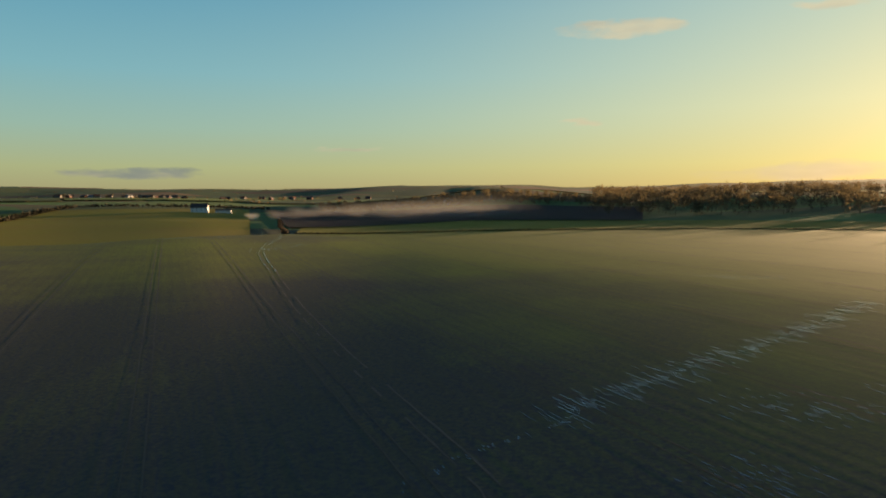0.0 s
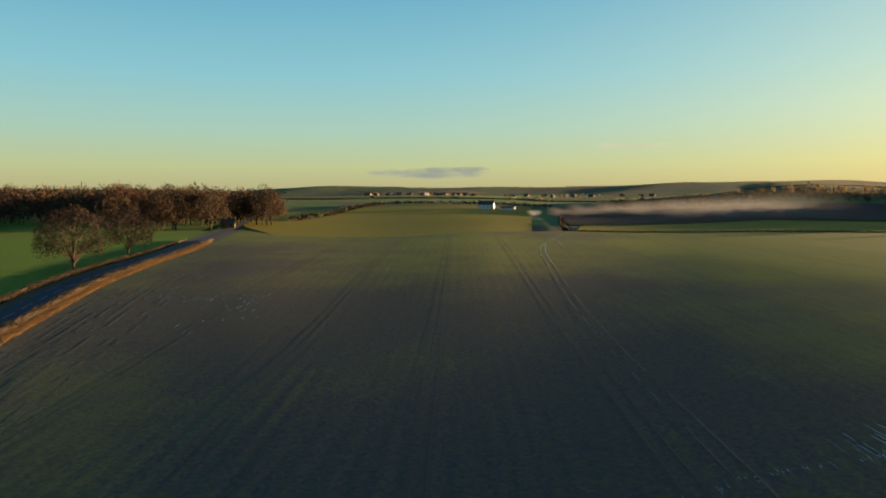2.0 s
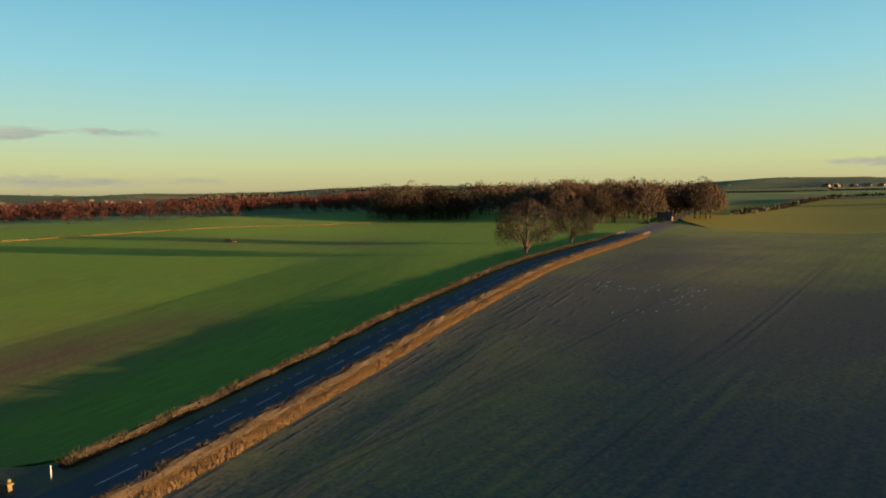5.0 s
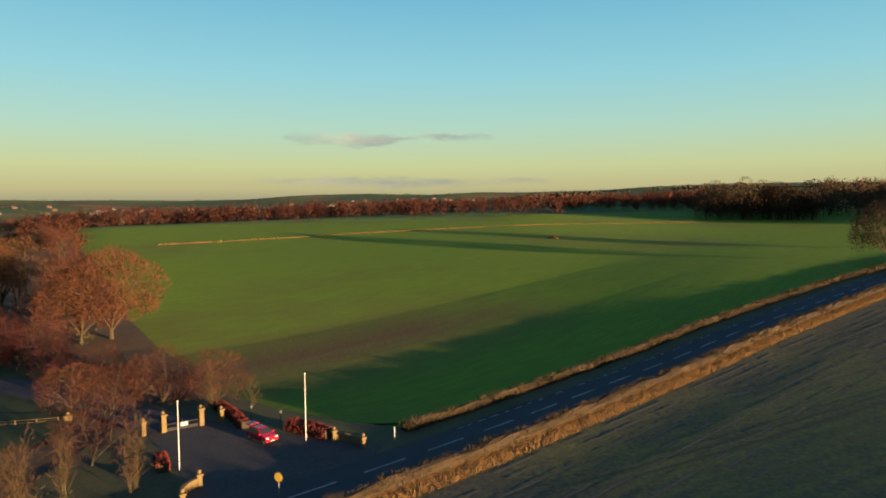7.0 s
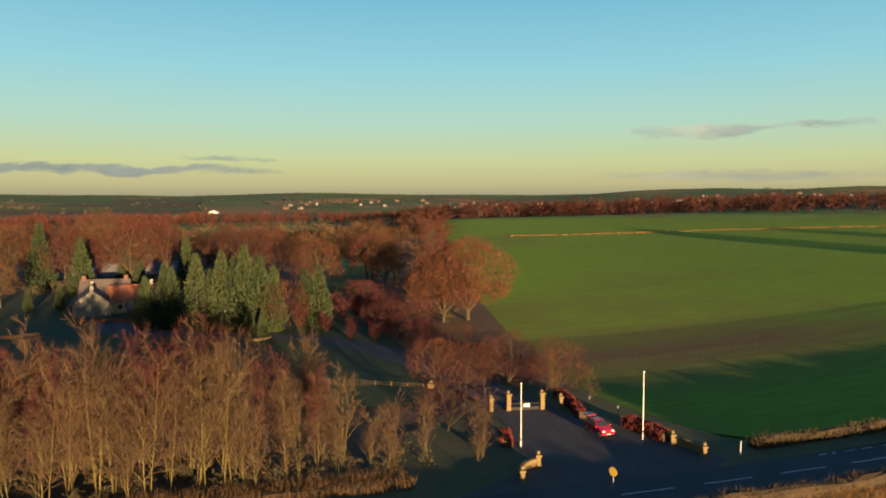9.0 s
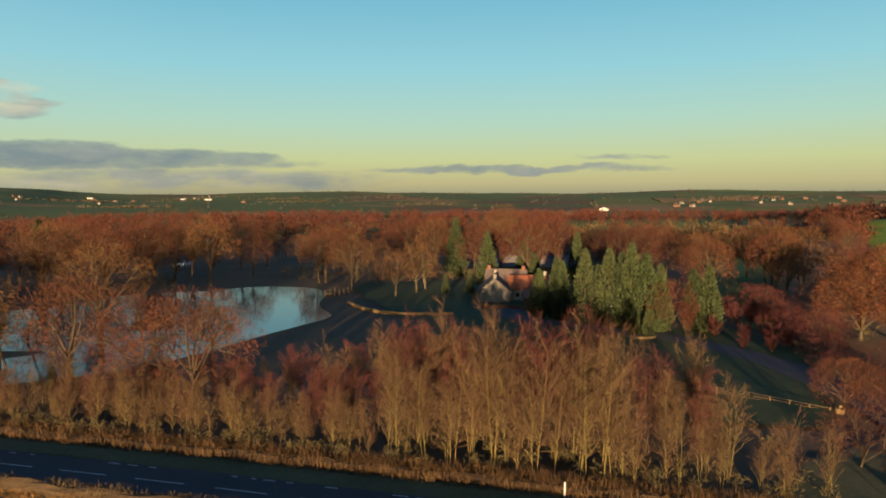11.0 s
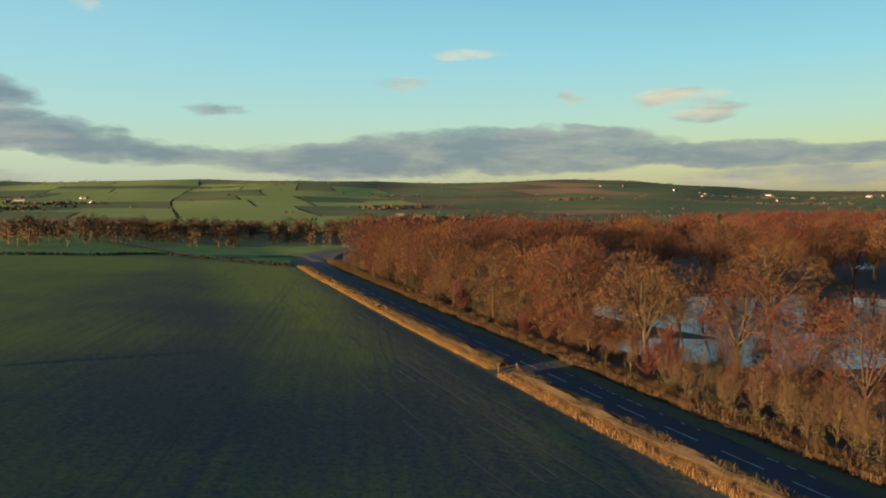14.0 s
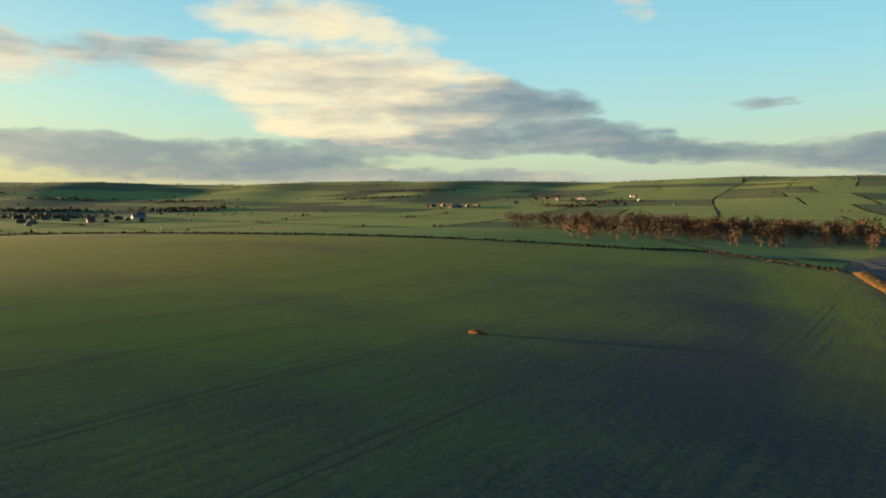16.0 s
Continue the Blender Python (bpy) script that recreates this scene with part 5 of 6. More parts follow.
def post_lamp(x, y, h, label):
    p = thing("post_lamp", label, "lamp", x, y, group="post lamps")
    part("post", rod((0, 0, 0), (0, 0, h), 0.05, 0.04), mat_black, p)
    lan = part("lantern", rod((0, 0, h), (0, 0, h + 0.32), 0.11, 0.17, 6), mat_alloy, p, "grey lantern glass")
    part("lantern_cap", rod((0, 0, h + 0.32), (0, 0, h + 0.48), 0.2, 0.03, 6), mat_black, lan)


post_lamp(-90.2, -18.0, 2.1, "small post lamp behind the beech hedge")
post_lamp(-88.3, -14.0, 1.8, "small post lamp at the edge of the wheat")
for x, y in ((-111, -96), (-109, -117), (-106, -122)):
    post_lamp(x, y, 5.0, "slim lamp post in the hotel car park")


def road_sign(x, y, turn):
    p = thing("road_sign", "round road sign on a short grey post in the verge", "sign", x, y, turn)
    part("post", rod((0, 0, 0), (0, 0, 2.0), 0.04), mat_alloy, p)
    part("disc", rod((0, -0.05, 1.75), (0, -0.08, 1.75), 0.45, sides=24), mat_yellow, p, "round sign plate with a faded yellow back")


road_sign(-66.2, -10.8, 60)


def marker_post(x, y):
    p = thing("marker_post", "white marker post at the roadside", "post", x, y)
    part("post", box((-0.06, -0.06, -0.1), (0.06, 0.06, 1.5), 0.01), mat_chip, p)
    part("reflector", box((-0.045, -0.065, 1.15), (0.045, -0.06, 1.35)), mat_black, p)


marker_post(*[float(v) for v in road_at(road_s(-40, -42), -6.6)])
marker_post(-80.6, 0.4)


def rail_fence(pts):
    f = thing("rail_fence", "pale wooden post and rail fence along the drive", "fence", *pts[0])
    p = np.array(pts, float) - np.array(pts[0])
    prev = None
    for a_, b_ in zip(p, p[1:]):
        n = max(1, int(np.linalg.norm(b_ - a_) / 2.2))
        for i in range(n + 1):
            q = a_ + (b_ - a_) * i / n
            z0 = ground_at(*(q + np.array(pts[0]))) - ground_at(*pts[0])
            part("post", box((q[0] - 0.06, q[1] - 0.06, z0 - 0.2), (q[0] + 0.06, q[1] + 0.06, z0 + 1.25)), mat_timber, f)
            if prev is not None:
                for h in (0.45, 0.8, 1.15):
                    part("rail", rod((prev[0], prev[1], prev[2] + h), (q[0], q[1], z0 + h), 0.028, sides=4), mat_timber, f)
            prev = (q[0], q[1], z0)


rail_fence([(-80, -68), (-85, -60), (-89, -52), (-92.2, -43)])
gate_pillar(-92.8, -42, 1.4, 0.9, 20, "squat sandstone pier at the end of the fence")

# ---- hotel ----


def window_parts(parent, spots, w, h, y, face):
    for wx, wz in spots:
        win = part("window", box((wx - w / 2, y - 0.03, wz), (wx + w / 2, y + 0.03, wz + h)), mat_glass, parent, "dark glazed window")
        part("sill", box((wx - w / 2 - 0.08, y + face * 0.02 - 0.06, wz - 0.1), (wx + w / 2 + 0.08, y + face * 0.02 + 0.06, wz)), mat_chip, win)


def house(name, label, x, y, turn, w, d, h, ridge, wall_mat, roof_mat, chimneys=1, windows=3, group="", z=None, hip=False):
    """A house of w by d metres, ridge along its w side, windows in both long walls."""
    ob = thing(name, label, "house", x, y, turn, group, z)
    bm = bmesh.new()
    b = [bm.verts.new(p) for p in ((-w / 2, -d / 2, -0.5), (w / 2, -d / 2, -0.5), (w / 2, d / 2, -0.5), (-w / 2, d / 2, -0.5))]
    t = [bm.verts.new(p) for p in ((-w / 2, -d / 2, h), (w / 2, -d / 2, h), (w / 2, d / 2, h), (-w / 2, d / 2, h))]
    g0, g1 = bm.verts.new((-w / 2, 0, ridge - 0.05)), bm.verts.new((w / 2, 0, ridge - 0.05))
    bm.faces.new((b[0], b[1], t[1], t[0])), bm.faces.new((b[2], b[3], t[3], t[2]))
    bm.faces.new((b[1], b[2], t[2], g1, t[1])), bm.faces.new((b[3], b[0], t[0], g0, t[3]))
    part("wall", bm, wall_mat, ob)
    bm = bmesh.new()
    e, th = 0.4, 0.16
    drop = (ridge - h) / (d / 2) * e
    up = [(-w / 2 - e, -d / 2 - e, h - drop), (-w / 2 - e, 0, ridge), (-w / 2 - e, d / 2 + e, h - drop)]
    vs = [[bm.verts.new((sx * abs(px), py, pz + dz)) for px, py, pz in up] for sx in (-1, 1) for dz in (0, th)]
    a0, a1, c0, c1 = vs
    for k in range(2):
        bm.faces.new((a1[k], a1[k + 1], c1[k + 1], c1[k])), bm.faces.new((a0[k], c0[k], c0[k + 1], a0[k + 1]))
        bm.faces.new((a0[k], a0[k + 1], a1[k + 1], a1[k])), bm.faces.new((c0[k], c1[k], c1[k + 1], c0[k + 1]))
    bm.faces.new((a0[0], a1[0], c1[0], c0[0])), bm.faces.new((a0[2], c0[2], c1[2], a1[2]))
    bmesh.ops.recalc_face_normals(bm, faces=bm.faces[:])
    roof = part("roof", bm, roof_mat, ob)
    for i in range(chimneys):
        cx = -w / 2 + 0.6 + i * (w - 1.2) / max(1, chimneys - 1) if chimneys > 1 else w * 0.25
        ch = part("chimney", box((cx - 0.45, -0.4, ridge - 0.8), (cx + 0.45, 0.4, ridge + 1.1), 0.03), mat_render if wall_mat is mat_render else mat_brick, roof, "chimney stack")
    if windows:
        xs = [-w / 2 + w * (i + 0.5) / windows for i in range(windows)]
        for face in (-1, 1):
            window_parts(ob, [(xx, 0.9) for xx in xs] + ([(xx, 3.4) for xx in xs] if h > 4.6 else []), 0.9, 1.2, face * d / 2, face)
    return ob


# the hotel's wings, seen from the road
AZ_H = 139.5
house("hotel_wing", "white-rendered hotel wing with a dark slate roof and gable", -121.5, -146, AZ_H - 90 + 180, 13, 8.5, 2.9, 6.2, mat_render, mat_slate, 2, 3)
house("hotel_wing", "low hotel wing with an orange tiled roof", -130, -140, AZ_H + 8, 13, 8, 3.2, 6.3, mat_render, mat_tile, 1, 4)
house("hotel_wing", "slate-roofed hotel wing behind the white gable", -129, -150, AZ_H - 10, 11, 8, 3.4, 7.2, mat_brick, mat_slate, 2, 3)
house("hotel_hall", "long hall with a pale metal sheet roof behind the hotel", -171, -187, AZ_H + 4, 34, 14, 3.2, 6.6, mat_timber, mat_palesheet, 0, 6)
house("hotel_wing", "small brown-roofed outbuilding beside the hotel", -123, -130, AZ_H + 5, 8, 5, 2.3, 3.8, mat_brick, mat_slate, 0, 2)


def low_wall(name, pts, h, w, mat, label):
    top = thing(name, label, "wall", *pts[0])
    p = spline(pts, 2.0) - np.array(pts[0])
    d = np.gradient(p, axis=0)
    d /= np.linalg.norm(d, axis=1)[:, None]
    nrm = np.stack([-d[:, 1], d[:, 0]], 1) * w / 2
    bm = bmesh.new()
    rows = [[bm.verts.new((*(q + s * k), zz)) for s, zz in ((-1, -0.3), (-1, h), (1, h), (1, -0.3))] for q, k in zip(p, nrm)]
    for a_, b_ in zip(rows, rows[1:]):
        for k in range(3):
            bm.faces.new((a_[k], a_[k + 1], b_[k + 1], b_[k]))
    bm.faces.new(rows[0][::-1]), bm.faces.new(rows[-1])
    bmesh.ops.recalc_face_normals(bm, faces=bm.faces[:])
    part("wall_body", bm, mat, top)


low_wall("kerb_wall", [(-86, -164), (-84, -154), (-84.5, -145), (-89, -137), (-97, -132)], 0.5, 0.5, mat_stone, "low pale stone edging along the lakeside path")
low_wall("car_park_wall", [(-108, -136), (-113, -131), (-118, -123)], 0.9, 0.4, mat_brick, "low dark wall of the hotel car park")
low_wall("drive_wall", [(-92.8, -41), (-91, -36), (-86.2, -30.2)], 0.6, 0.3, mat_brick, "low dark wall along the drive")


def planter():
    p = thing("round_planter", "pale stone ring round two clipped conifers", "planter", -111.6, -88.8)
    bm = bmesh.new()
    bmesh.ops.create_cone(bm, cap_ends=True, segments=24, radius1=3.0, radius2=2.9, depth=0.6, matrix=Matrix.Translation((0, 0, 0.2)))
    part("ring", bm, mat_stone, p)
    part("soil", rod((0, 0, 0.4), (0, 0, 0.515), 2.6, sides=24), mat_litter, p)


planter()
polygon("hotel_lawn", [(-64, -62), (-84, -40), (-98, -44), (-122, -60), (-134, -82), (-150, -110), (-152, -150), (-140, -185), (-112, -200), (-100, -190), (-92, -160), (-84, -134), (-62, -110), (-50, -86)],
        0.30, mat_lawn, "dim green lawn round the hotel and lake", "ground")
polygon("hotel_drive", [tuple(q) for q in list(spline([(-85, -29.5), (-97, -44), (-108, -62), (-112, -82), (-106, -105), (-104, -124), (-112, -134)], 4.0)) + list(spline([(-118, -128), (-110, -122), (-112, -105), (-118, -84), (-114, -58), (-102, -39), (-91, -25)], 4.0))],
        0.36, mat_road, "dark asphalt drive from the gate to the hotel", "road")


def jetty():
    j = thing("jetty", "wooden fishing jetty with rails at the lake edge", "jetty", -91.5, -181.5, 35, z=0.2)
    for i in range(22):
        part("plank", box((-4.4 + i * 0.4, -1.6, 0.55), (-4.04 + i * 0.4, 1.6, 0.62)), mat_timber, j)
    for px in (-4.2, -1.4, 1.4, 4.2):
        for py in (-1.5, 1.5):
            part("post", box((px - 0.08, py - 0.08, -0.6), (px + 0.08, py + 0.08, 1.65)), mat_timber, j)
    for py in (-1.5, 1.5):
        for h in (1.1, 1.55):
            part("rail", box((-4.3, py - 0.04, h), (4.3, py + 0.04, h + 0.1)), mat_timber, j)
    part("skirt", box((-4.4, -1.62, 0.0), (4.4, -1.55, 0.5)), mat_timber, j)


jetty()


def islet():
    i = thing("islet", "small islet with dry reeds and a log in the lake", "island", -36.3, -161.5, z=0.0)
    bm = bmesh.new()
    bmesh.ops.create_uvsphere(bm, u_segments=18, v_segments=8, radius=1.0, matrix=Matrix.Diagonal((5.2, 2.6, 0.55, 1)))
    for v in bm.verts:
        v.co += Vector(noise.noise_vector(v.co * 0.6)) * 0.25
    part("mound", bm, mat_litter, i)
    n = 1500
    a, q = rng.uniform(0, 2 * math.pi, n), np.sqrt(rng.random(n))
    P = np.stack([np.cos(a) * q * 4.6, np.sin(a) * q * 2.2, np.full(n, 0.2)], 1)
    D = units(n) * 0.5 + np.array([0, 0, 1.1])
    blades_mesh("reeds", P, D, rng.uniform(0.05, 0.12, n), mat_hedge).parent = i
    part("log", rod((-3.4, -1.9, 0.55), (-0.4, -2.3, 0.75), 0.35, 0.28), mat_timber, i, "pale fallen log")


islet()


def marquee():
    m = thing("marquee", "white garden marquee with three pointed peaks beyond the lake", "tent", -76, -283, 15)
    m.scale = (0.55, 0.55, 0.55)
    for i in range(3):
        h = 4.6 if i == 1 else 3.2
        part("canopy", rod((i * 4 - 4, 0, 2.0), (i * 4 - 4, 0, h + 1.4), 2.8, 0.05, 8), mat_white, m)
        for sx, sy in ((-1.7, -1.7), (1.7, -1.7), (1.7, 1.7), (-1.7, 1.7)):
            part("leg", rod((i * 4 - 4 + sx, sy, -0.1), (i * 4 - 4 + sx, sy, 2.1), 0.05, sides=5), mat_white, m)


marquee()

# ---- the fields' marks and far things ----
mat_puddle, _N, _b = material("standing_water", 0.12, 0.5)
_N.put(_b, "Base Color", (0.05, 0.055, 0.06, 1))
mat_rut = speckled("wheel_rut", (0.038, 0.039, 0.032), (0.072, 0.068, 0.04), 2.0)
mat_palerut = speckled("dry_wheel_rut", (0.065, 0.058, 0.04), (0.11, 0.095, 0.062), 1.2)


def track(name, pts, width, mat, label, pair=0.0, over=0.05, step=4.0, wob=0.15, broken=0.0):
    """A wheel track, or a pair of them, laid on the field."""
    p = spline(pts, step)
    d = np.gradient(p, axis=0)
    d /= np.linalg.norm(d, axis=1)[:, None]
    nrm = np.stack([-d[:, 1], d[:, 0]], 1)
    v, f = [], []
    for o in ((-pair / 2, pair / 2) if pair else (0.0,)):
        c = p + nrm * (o + rng.normal(0, wob * 0.3, len(p)))[:, None]
        hw = (width / 2 * rng.uniform(0.5, 1.3, len(p)))[:, None]
        a, b = c - nrm * hw, c + nrm * hw
        i0 = len(v)
        for q in (a, b):
            v += [tuple(r_) for r_ in np.column_stack([q, land_z(q[:, 0], q[:, 1]) + lift(q[:, 0], q[:, 1]) + over])]
        n = len(p)
        f += [(i0 + i, i0 + i + 1, i0 + n + i + 1, i0 + n + i) for i in range(n - 1) if rng.random() >= broken]
    ob = mesh_object(name, v, f, mat)
    if ob.data.polygons and ob.data.polygons[0].normal.z < 0:
        ob.data.flip_normals()
    return structure(ob, label, "track")


def puddles(name, spots, label):
    """Slivers of standing water lying in the drill rows."""
    way = np.array([-math.sin(radians(23.5)), math.cos(radians(23.5))])
    off = np.array([way[1], -way[0]])
    v, f = [], []
    for x, y, ln in spots:
        c = np.array([x, y])
        w_ = rng.uniform(0.03, 0.10)
        q = np.array([c - way * ln / 2, c + off * w_ - way * ln * 0.1, c + way * ln / 2, c - off * w_ + way * ln * 0.1])
        i = len(v)
        v += [tuple(r_) for r_ in np.column_stack([q, land_z(q[:, 0], q[:, 1]) + lift(q[:, 0], q[:, 1]) + 0.035])]
        f.append((i, i + 1, i + 2, i + 3))
    ob = mesh_object(name, v, f, mat_puddle)
    if ob.data.polygons[0].normal.z < 0:
        ob.data.flip_normals()
    tagged(ob, label, "puddle", kind="stuff")


def along(pts, n, spread, ln):
    p = spline(pts, 1.0)
    out = []
    for _ in range(n):
        q = p[rng.integers(len(p))]
        out.append((q[0] + rng.normal(0, spread), q[1] + rng.normal(0, spread), rng.uniform(0.4, 1.6) * ln))
    return out


WET = [(-6, 59), (-1.6, 64), (1.7, 67.6), (10.4, 74.3), (13.5, 80.4), (24.1, 88.2), (32.6, 95.5), (50.6, 110), (76.9, 135)]
puddles("puddles", along(WET[3:], 360, 1.9, 3.2) + along(WET, 260, 0.35, 0.7) + along([(30, 78), (43, 74), (50, 80)], 110, 2.5, 1.8) + along([(21, 57), (27, 59)], 60, 2.2, 1.6) + along([(60, 180), (75, 175)], 50, 3, 3.0),
        "thin slivers of water shining in the drill rows")
puddles("puddles", along([(-84, 280), (-83, 325), (-95, 330)], 60, 5.0, 6.0) + along([(-126, 371), (-167, 347), (-178, 318)], 60, 2.0, 7.0) + along([(-107, 385), (-125, 480), (-135, 530)], 90, 5.0, 9.0) + along([(-135, 120), (-110, 128), (-100, 100)], 70, 4.0, 2.5),
        "pale wet patches by the far end of the field")
way = np.array([-math.sin(radians(23.5)), math.cos(radians(23.5))])
side = np.array([way[1], -way[0]])
SOIL_POLY = np.array(SOIL_EDGE + SOIL_FAR)
for v_ in np.arange(-150, 330, 24.0):
    c_ = cross(SOIL_POLY, v_ + 2.0, way, side)
    if c_ and c_[1] - c_[0] > 60:
        track("wheel_track", [tuple(way * u + side * (v_ + 2.0)) for u in np.linspace(c_[0] + 12, c_[1] - 10, 8)], 0.24, mat_rut, "pair of tractor wheel tracks down the drill rows", 1.9)
track("wheel_track", [(2, 50), (1.8, 58.7), (-22.7, 116), (-46.9, 177.6), (-81.6, 273)], 0.3, mat_palerut, "pale pair of wheel tracks curving over the soil", 2.0, broken=0.25)
track("wheel_track", [(-60, 213), (-81.6, 273), (-94, 325), (-105, 400)], 0.22, mat_puddle, "wet shining pair of wheel tracks at the far end of the soil", 2.0, broken=0.4)
for o in (12, 16.5, 21, 27):
    track("headland_track", [road_at(s, o + 1.5 * math.sin(s * 0.02)) for s in np.arange(S_NEAR0 + 20, S_BEND - 20, 25)], 0.35, mat_palerut, "dry wheel track along the headland", 1.9, broken=0.45)
track("far_road", [(130, -262), (158, -290), (186, -262), (225, -285), (300, -330)], 5.0, mat_palerut, "pale lane beyond the field corner", over=0.2)


def straw_heap(x, y, s, label):
    h = thing("straw_heap", label, "heap", x, y, 30)
    n = 900
    a, q = rng.uniform(0, 2 * math.pi, n), np.sqrt(rng.random(n))
    P = np.stack([np.cos(a) * q * 2.2 * s, np.sin(a) * q * 1.0 * s, (1 - q) * 0.8 * s], 1)
    blades_mesh("straw", P, units(n) * 0.6 * s, rng.uniform(0.04, 0.1, n), mat_drygrass).parent = h
    bm = bmesh.new()
    bmesh.ops.create_uvsphere(bm, u_segments=14, v_segments=8, radius=1.0, matrix=Matrix.Diagonal((2.2 * s, 1.0 * s, 0.7 * s, 1)))
    for v in bm.verts:
        v.co += Vector(noise.noise_vector(v.co)) * 0.2
    part("mound", bm, mat_drygrass, h)


straw_heap(101, -68, 0.8, "small heap of old straw on the dark field")
straw_heap(-310, 74, 1.6, "small heap of rubble and straw in the wheat")


def field_gate(s):
    x, y = [float(q) for q in road_at(s, 5.2)]
    g = thing("field_gate", "broken timber rail at the gap in the hedge", "gate", x, y, 35)
    for px in (-1.6, 1.6):
        part("post", box((px - 0.08, -0.08, -0.2), (px + 0.08, 0.08, 1.3)), mat_timber, g)
    part("rail", rod((-1.6, 0, 1.0), (1.6, 0, 0.75), 0.05, sides=5), mat_timber, g)
    part("rail", rod((-1.6, 0.1, 0.6), (1.2, 0.5, 0.3), 0.05, sides=5), mat_timber, g)


field_gate(S_GAP)
# brown grass lines across the wheat and along the far edges
def far_hedge(name, pts, h, gap, label, mat):
    p = spline(pts, gap)
    n = len(p)
    per = 14
    i = np.repeat(np.arange(n), per)
    k = h * rng.uniform(0.6, 1.3, n)[i]
    P = np.stack([p[i, 0] + rng.normal(0, h * 0.35, len(i)), p[i, 1] + rng.normal(0, h * 0.35, len(i)), np.zeros(len(i))], 1)
    P[:, 2] = land_z(P[:, 0], P[:, 1]) + lift(P[:, 0], P[:, 1]) + rng.random(len(i)) * k * 0.6
    D = units(len(i)) * 0.5
    D[:, 2] = np.abs(D[:, 2]) + 0.4
    tagged(blades_mesh(name, P, D * k[:, None] * 0.7, k * rng.uniform(0.25, 0.5, len(i)), mat), label, "hedge", kind="stuff")


far_hedge("grass_line", [(-326, -105), (-341, -65), (-364, -11), (-380, 44), (-400, 120), (-420, 190)], 0.8, 0.7, "line of dry grass across the wheat field", mat_drygrass)
far_hedge("field_hedge", [polar(a, r) for a, r in ((-151, 276), (-142, 325), (-136, 322), (-122, 346), (-104, 395), (-89, 457), (-70, 476), (-50, 460))], 1.3, 0.8, "dark hedge along the crest of the field", mat_hedge)
far_hedge("field_hedge", [polar(a, r) for a, r in ((-50, 462), (-20, 443), (0, 436), (14.0, 430))], 0.8, 1.2, "dark low hedge at the far end of the soil", mat_hedge)
far_hedge("field_hedge", [polar(14.7, 424), (-135, 500), (-160, 590)], 1.9, 0.8, "russet hedge running away between two fields", mat_redgrass)
far_hedge("field_hedge", [polar(a, r) for a, r in ((37, 560), (30, 880), (22, 900), (16, 880))], 4.0, 3.0, "hedgerow below the farmhouse", mat_hedge)

house("farmhouse", "white farmhouse standing alone among far fields", -285, 735, 10, 17, 9, 5.2, 9.2, mat_limewash, mat_slate, 2, 4)
house("farm_shed", "low white shed beside the farmhouse", -262, 742, 10, 16, 6, 2.4, 3.6, mat_limewash, mat_slate, 0, 3)
house("cottage", "stone cottage at the edge of the roadside copse", -319.4, 355.7, 35, 9, 6, 3, 6, mat_stone, mat_slate, 2, 2)
house("field_barn", "pale barn on the far hillside", *polar(199.8, 1150), 20, 14, 8, 4, 7, mat_render, mat_palesheet, 0, 2)
house("long_barn", "long white farm sheds beyond the woods", *polar(131.5, 1500), 40, 70, 18, 3.4, 6.4, mat_paleshed, mat_palesheet, 0, 6)

# far villages: small houses past the fields
RV = random.Random(8)
kinds = [house("village_house", "small far house with a %s roof" % n_, 0, -3000 - 40 * i, 0, w_, 8, 4.8, 8.5, wm, rm, 1, 1, "far village") for i, (n_, w_, wm, rm) in
         enumerate((("slate", 11, mat_render, mat_slate), ("tiled", 12, mat_render, mat_tile), ("slate", 16, mat_brick, mat_slate), ("pale", 26, mat_paleshed, mat_palesheet)))]


def village(n, az0, az1, r0, r1, first=False):
    for i in range(n):
        az, r = RV.uniform(az0, az1), RV.uniform(r0, r1)
        x, y = polar(az, r)
        m = pose(x, y, ground_at(x, y), 0, 0, RV.uniform(0, 180)) @ Matrix.Diagonal((0.9, 0.9, 0.8, 1))
        if first and i < len(kinds):
            kinds[i].matrix_basis = m
        else:
            k = kinds[RV.choice((0, 0, 1, 1, 2, 2, 2, 3))]
            sc, k.scale = k.scale.copy(), (1, 1, 1)
            copy_thing(k, m)
            k.scale = sc


village(34, 22, 31, 1500, 1900, True)
village(14, 8, 20, 1500, 2000)
village(34, 78, 98, 1900, 2700)
village(30, 100, 126, 1700, 2600)
village(16, 160, 186, 2300, 3200)
village(10, 235, 240, 1500, 1700)
village(14, 222, 236, 1800, 2300)
village(16, 262, 270, 1100, 1400)
village(6, 225, 229, 560, 640)

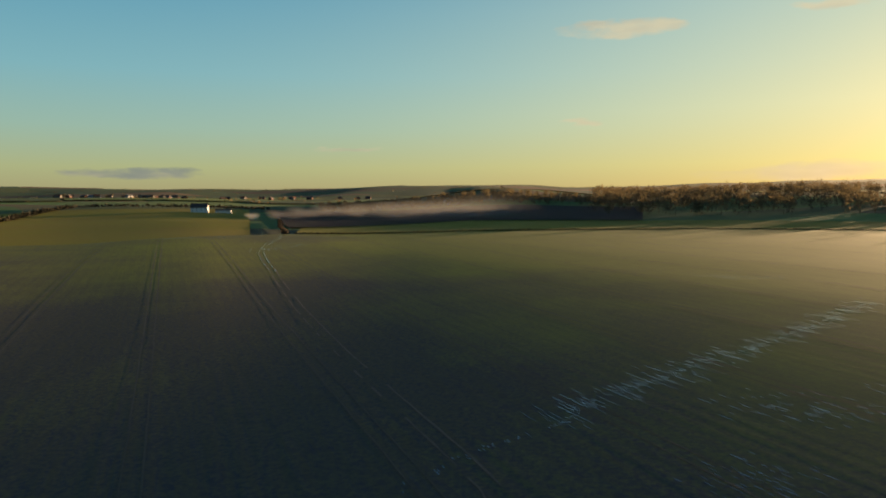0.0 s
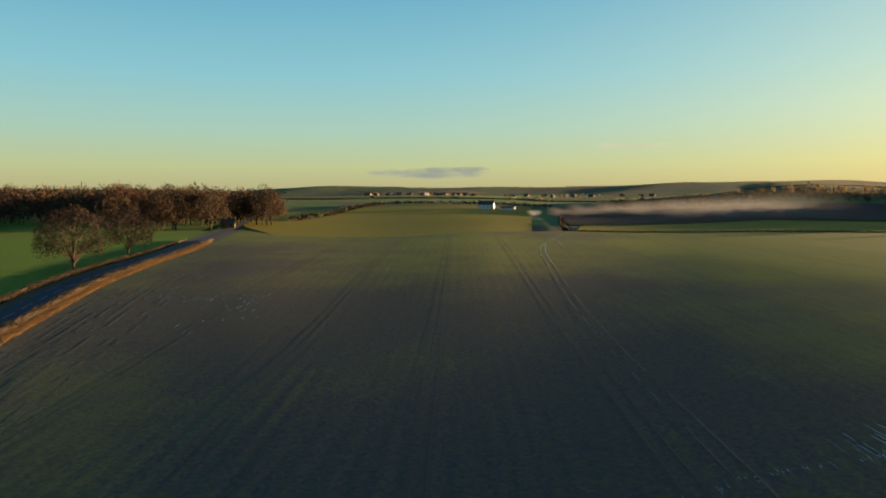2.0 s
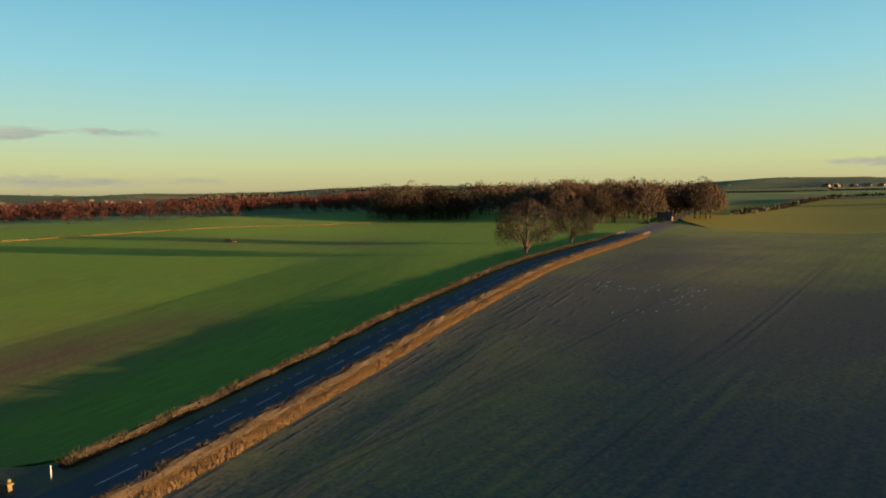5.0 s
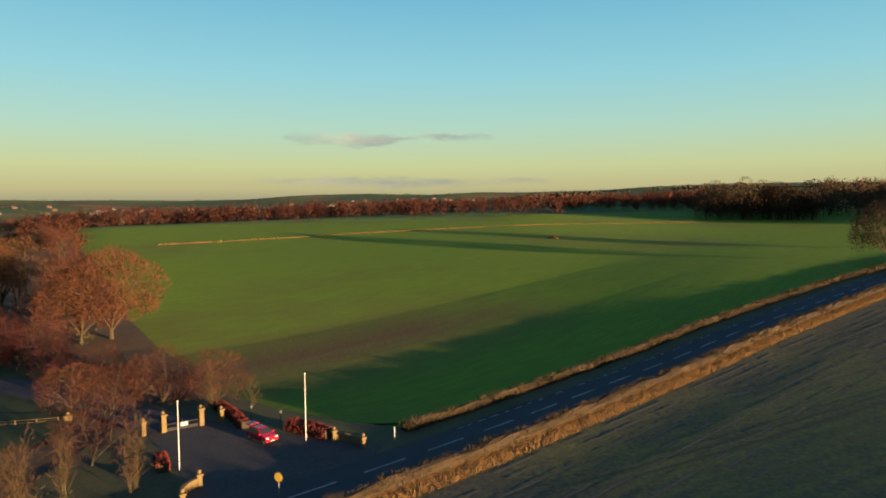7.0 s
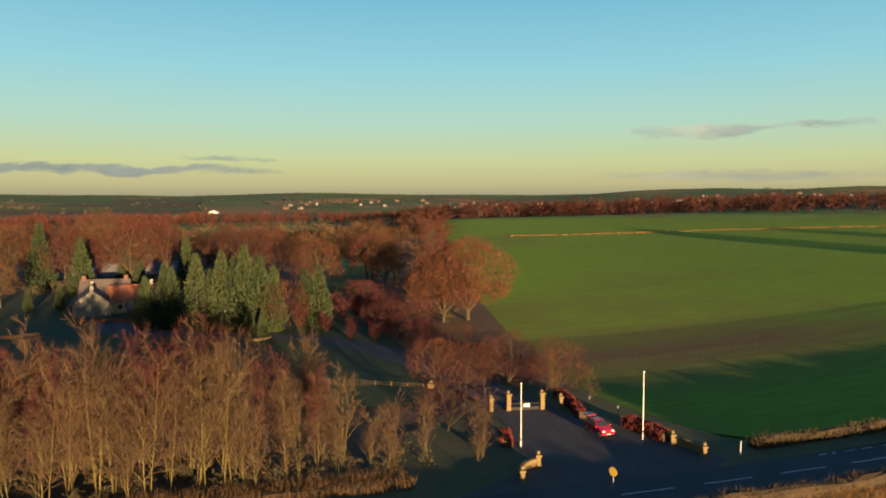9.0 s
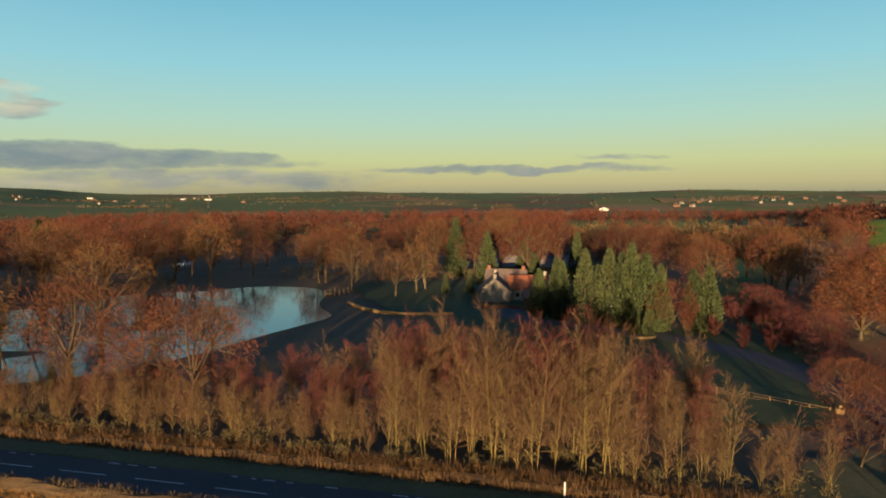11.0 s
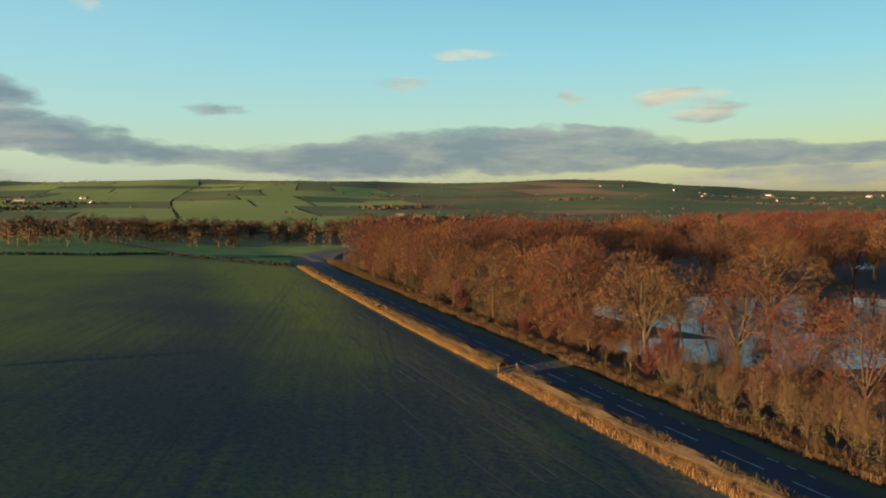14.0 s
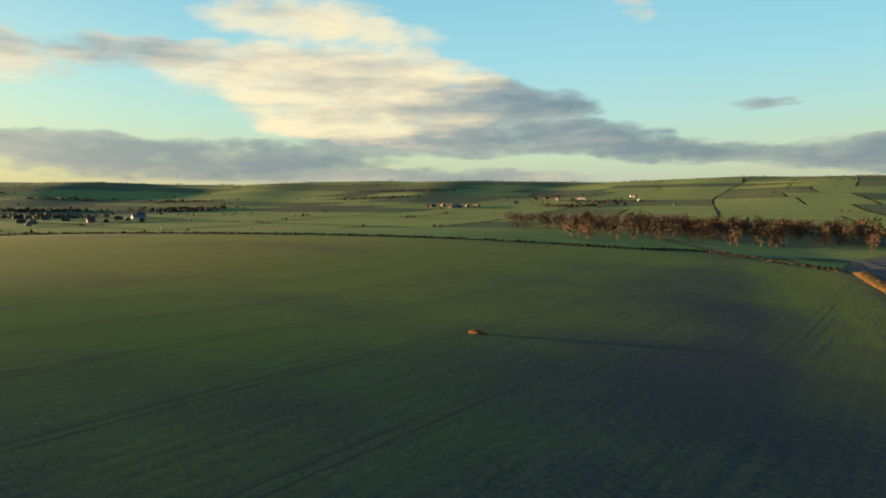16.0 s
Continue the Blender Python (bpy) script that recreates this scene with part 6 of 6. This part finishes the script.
# hedgerows and clumps of trees over all the far land, and trees on the skyline
def hedgerows():
    R = random.Random(21)
    P, s = [], []
    for (xa, ya), (xb, yb) in FIELD_EDGES:
        ln, r = math.hypot(xb - xa, yb - ya), math.hypot(xa, ya)
        small = 1.0 + r / 6000
        for t in np.arange(0, ln, 4 + r / 350):
            if R.random() < 0.8:
                P.append((xa + (xb - xa) * t / ln, ya + (yb - ya) * t / ln))
                s.append((R.uniform(1.4, 2.8) if R.random() < 0.92 else R.uniform(4, 8)) * small)
    for _ in range(700):
        az, r = R.uniform(-45, 280), R.uniform(3300, 4700)
        for k in range(R.randrange(1, 6)):
            P.append(polar(az + 0.12 * k, r)), s.append(R.uniform(4, 11))
    for _ in range(62):
        az, r = R.uniform(60, 278), R.uniform(1000, 3800)
        for k in range(80):
            P.append(polar(az + R.gauss(0, 1.6), r + R.gauss(0, 35))), s.append(R.uniform(7, 12))
    P, s = np.array(P), np.array(s)
    # haze and backlight go into the colour: pale twigs sunward, dark ones elsewhere
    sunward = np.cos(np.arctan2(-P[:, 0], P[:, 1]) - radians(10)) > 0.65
    for pick, mat in ((sunward, mat_hazed_twigs), (~sunward, mat_far_brush)):
        A, h = P[pick], s[pick]
        i = np.repeat(np.arange(len(A)), 6)
        n = len(i)
        q = np.stack([A[i, 0] + rng.normal(0, 0.4, n) * h[i], A[i, 1] + rng.normal(0, 0.4, n) * h[i], np.zeros(n)], 1)
        q[:, 2] = land_z(q[:, 0], q[:, 1]) + rng.random(n) * h[i] * 0.55
        D = units(n) * 0.5
        D[:, 2] = np.abs(D[:, 2]) + 0.45
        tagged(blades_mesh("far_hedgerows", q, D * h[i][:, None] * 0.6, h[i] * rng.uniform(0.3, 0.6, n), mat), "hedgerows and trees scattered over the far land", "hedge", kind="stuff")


hedgerows()


def smoke():
    """A drift of bonfire smoke: a few faint veils, thin at the rim."""
    m, N, b = material("bonfire_smoke", 1.0, 0.0)
    b.inputs["Base Color"].default_value = (0.55, 0.56, 0.58, 1)
    dens = N.n("ShaderNodeAttribute")
    dens.attribute_name = "veil"
    clear = N.n("ShaderNodeBsdfTransparent")
    glow = N.n("ShaderNodeBsdfTranslucent", Color=(0.6, 0.6, 0.6, 1))
    puff = N.n("ShaderNodeMixShader", i0=0.6, i1=b.outputs[0], i2=glow.outputs[0])
    mixer = N.n("ShaderNodeMixShader", i0=dens.outputs["Fac"], i1=clear.outputs[0], i2=puff.outputs[0])
    out = [n_ for n_ in N.t.nodes if n_.type == "OUTPUT_MATERIAL"][0]
    N.t.links.new(mixer.outputs[0], out.inputs[0])
    R = random.Random(4)
    v, f, dn = [], [], []
    x0, y0 = polar(17.3, 640)
    for i in range(11):
        t = i / 10
        cx, cy = x0 + t * 210, y0 + t * 25 + R.gauss(0, 6)
        cz = float(land_z(cx, cy)) + 4 + 6 * min(t * 3, 1)
        rx, rz = 7 + 50 * t, 4 + 9 * t
        k = len(v)
        v.append((cx, cy, cz)), dn.append(0.35 if i == 0 else 0.13 - 0.07 * t)
        for j in range(24):
            a_ = 2 * math.pi * j / 24
            q = 1 + 0.15 * math.sin(3 * a_ + i)
            v.append((cx + math.cos(a_) * rx * q, cy + math.cos(a_ + 1) * 4, cz + math.sin(a_) * rz * q)), dn.append(0.0)
        f += [(k, k + 1 + j, k + 1 + (j + 1) % 24) for j in range(24)]
    ob = mesh_object("smoke", v, f, m)
    at = ob.data.attributes.new("veil", "FLOAT", "POINT")
    at.data.foreach_set("value", dn)
    tagged(ob, "thin bonfire smoke drifting over the ploughed field", "smoke", kind="stuff")


smoke()
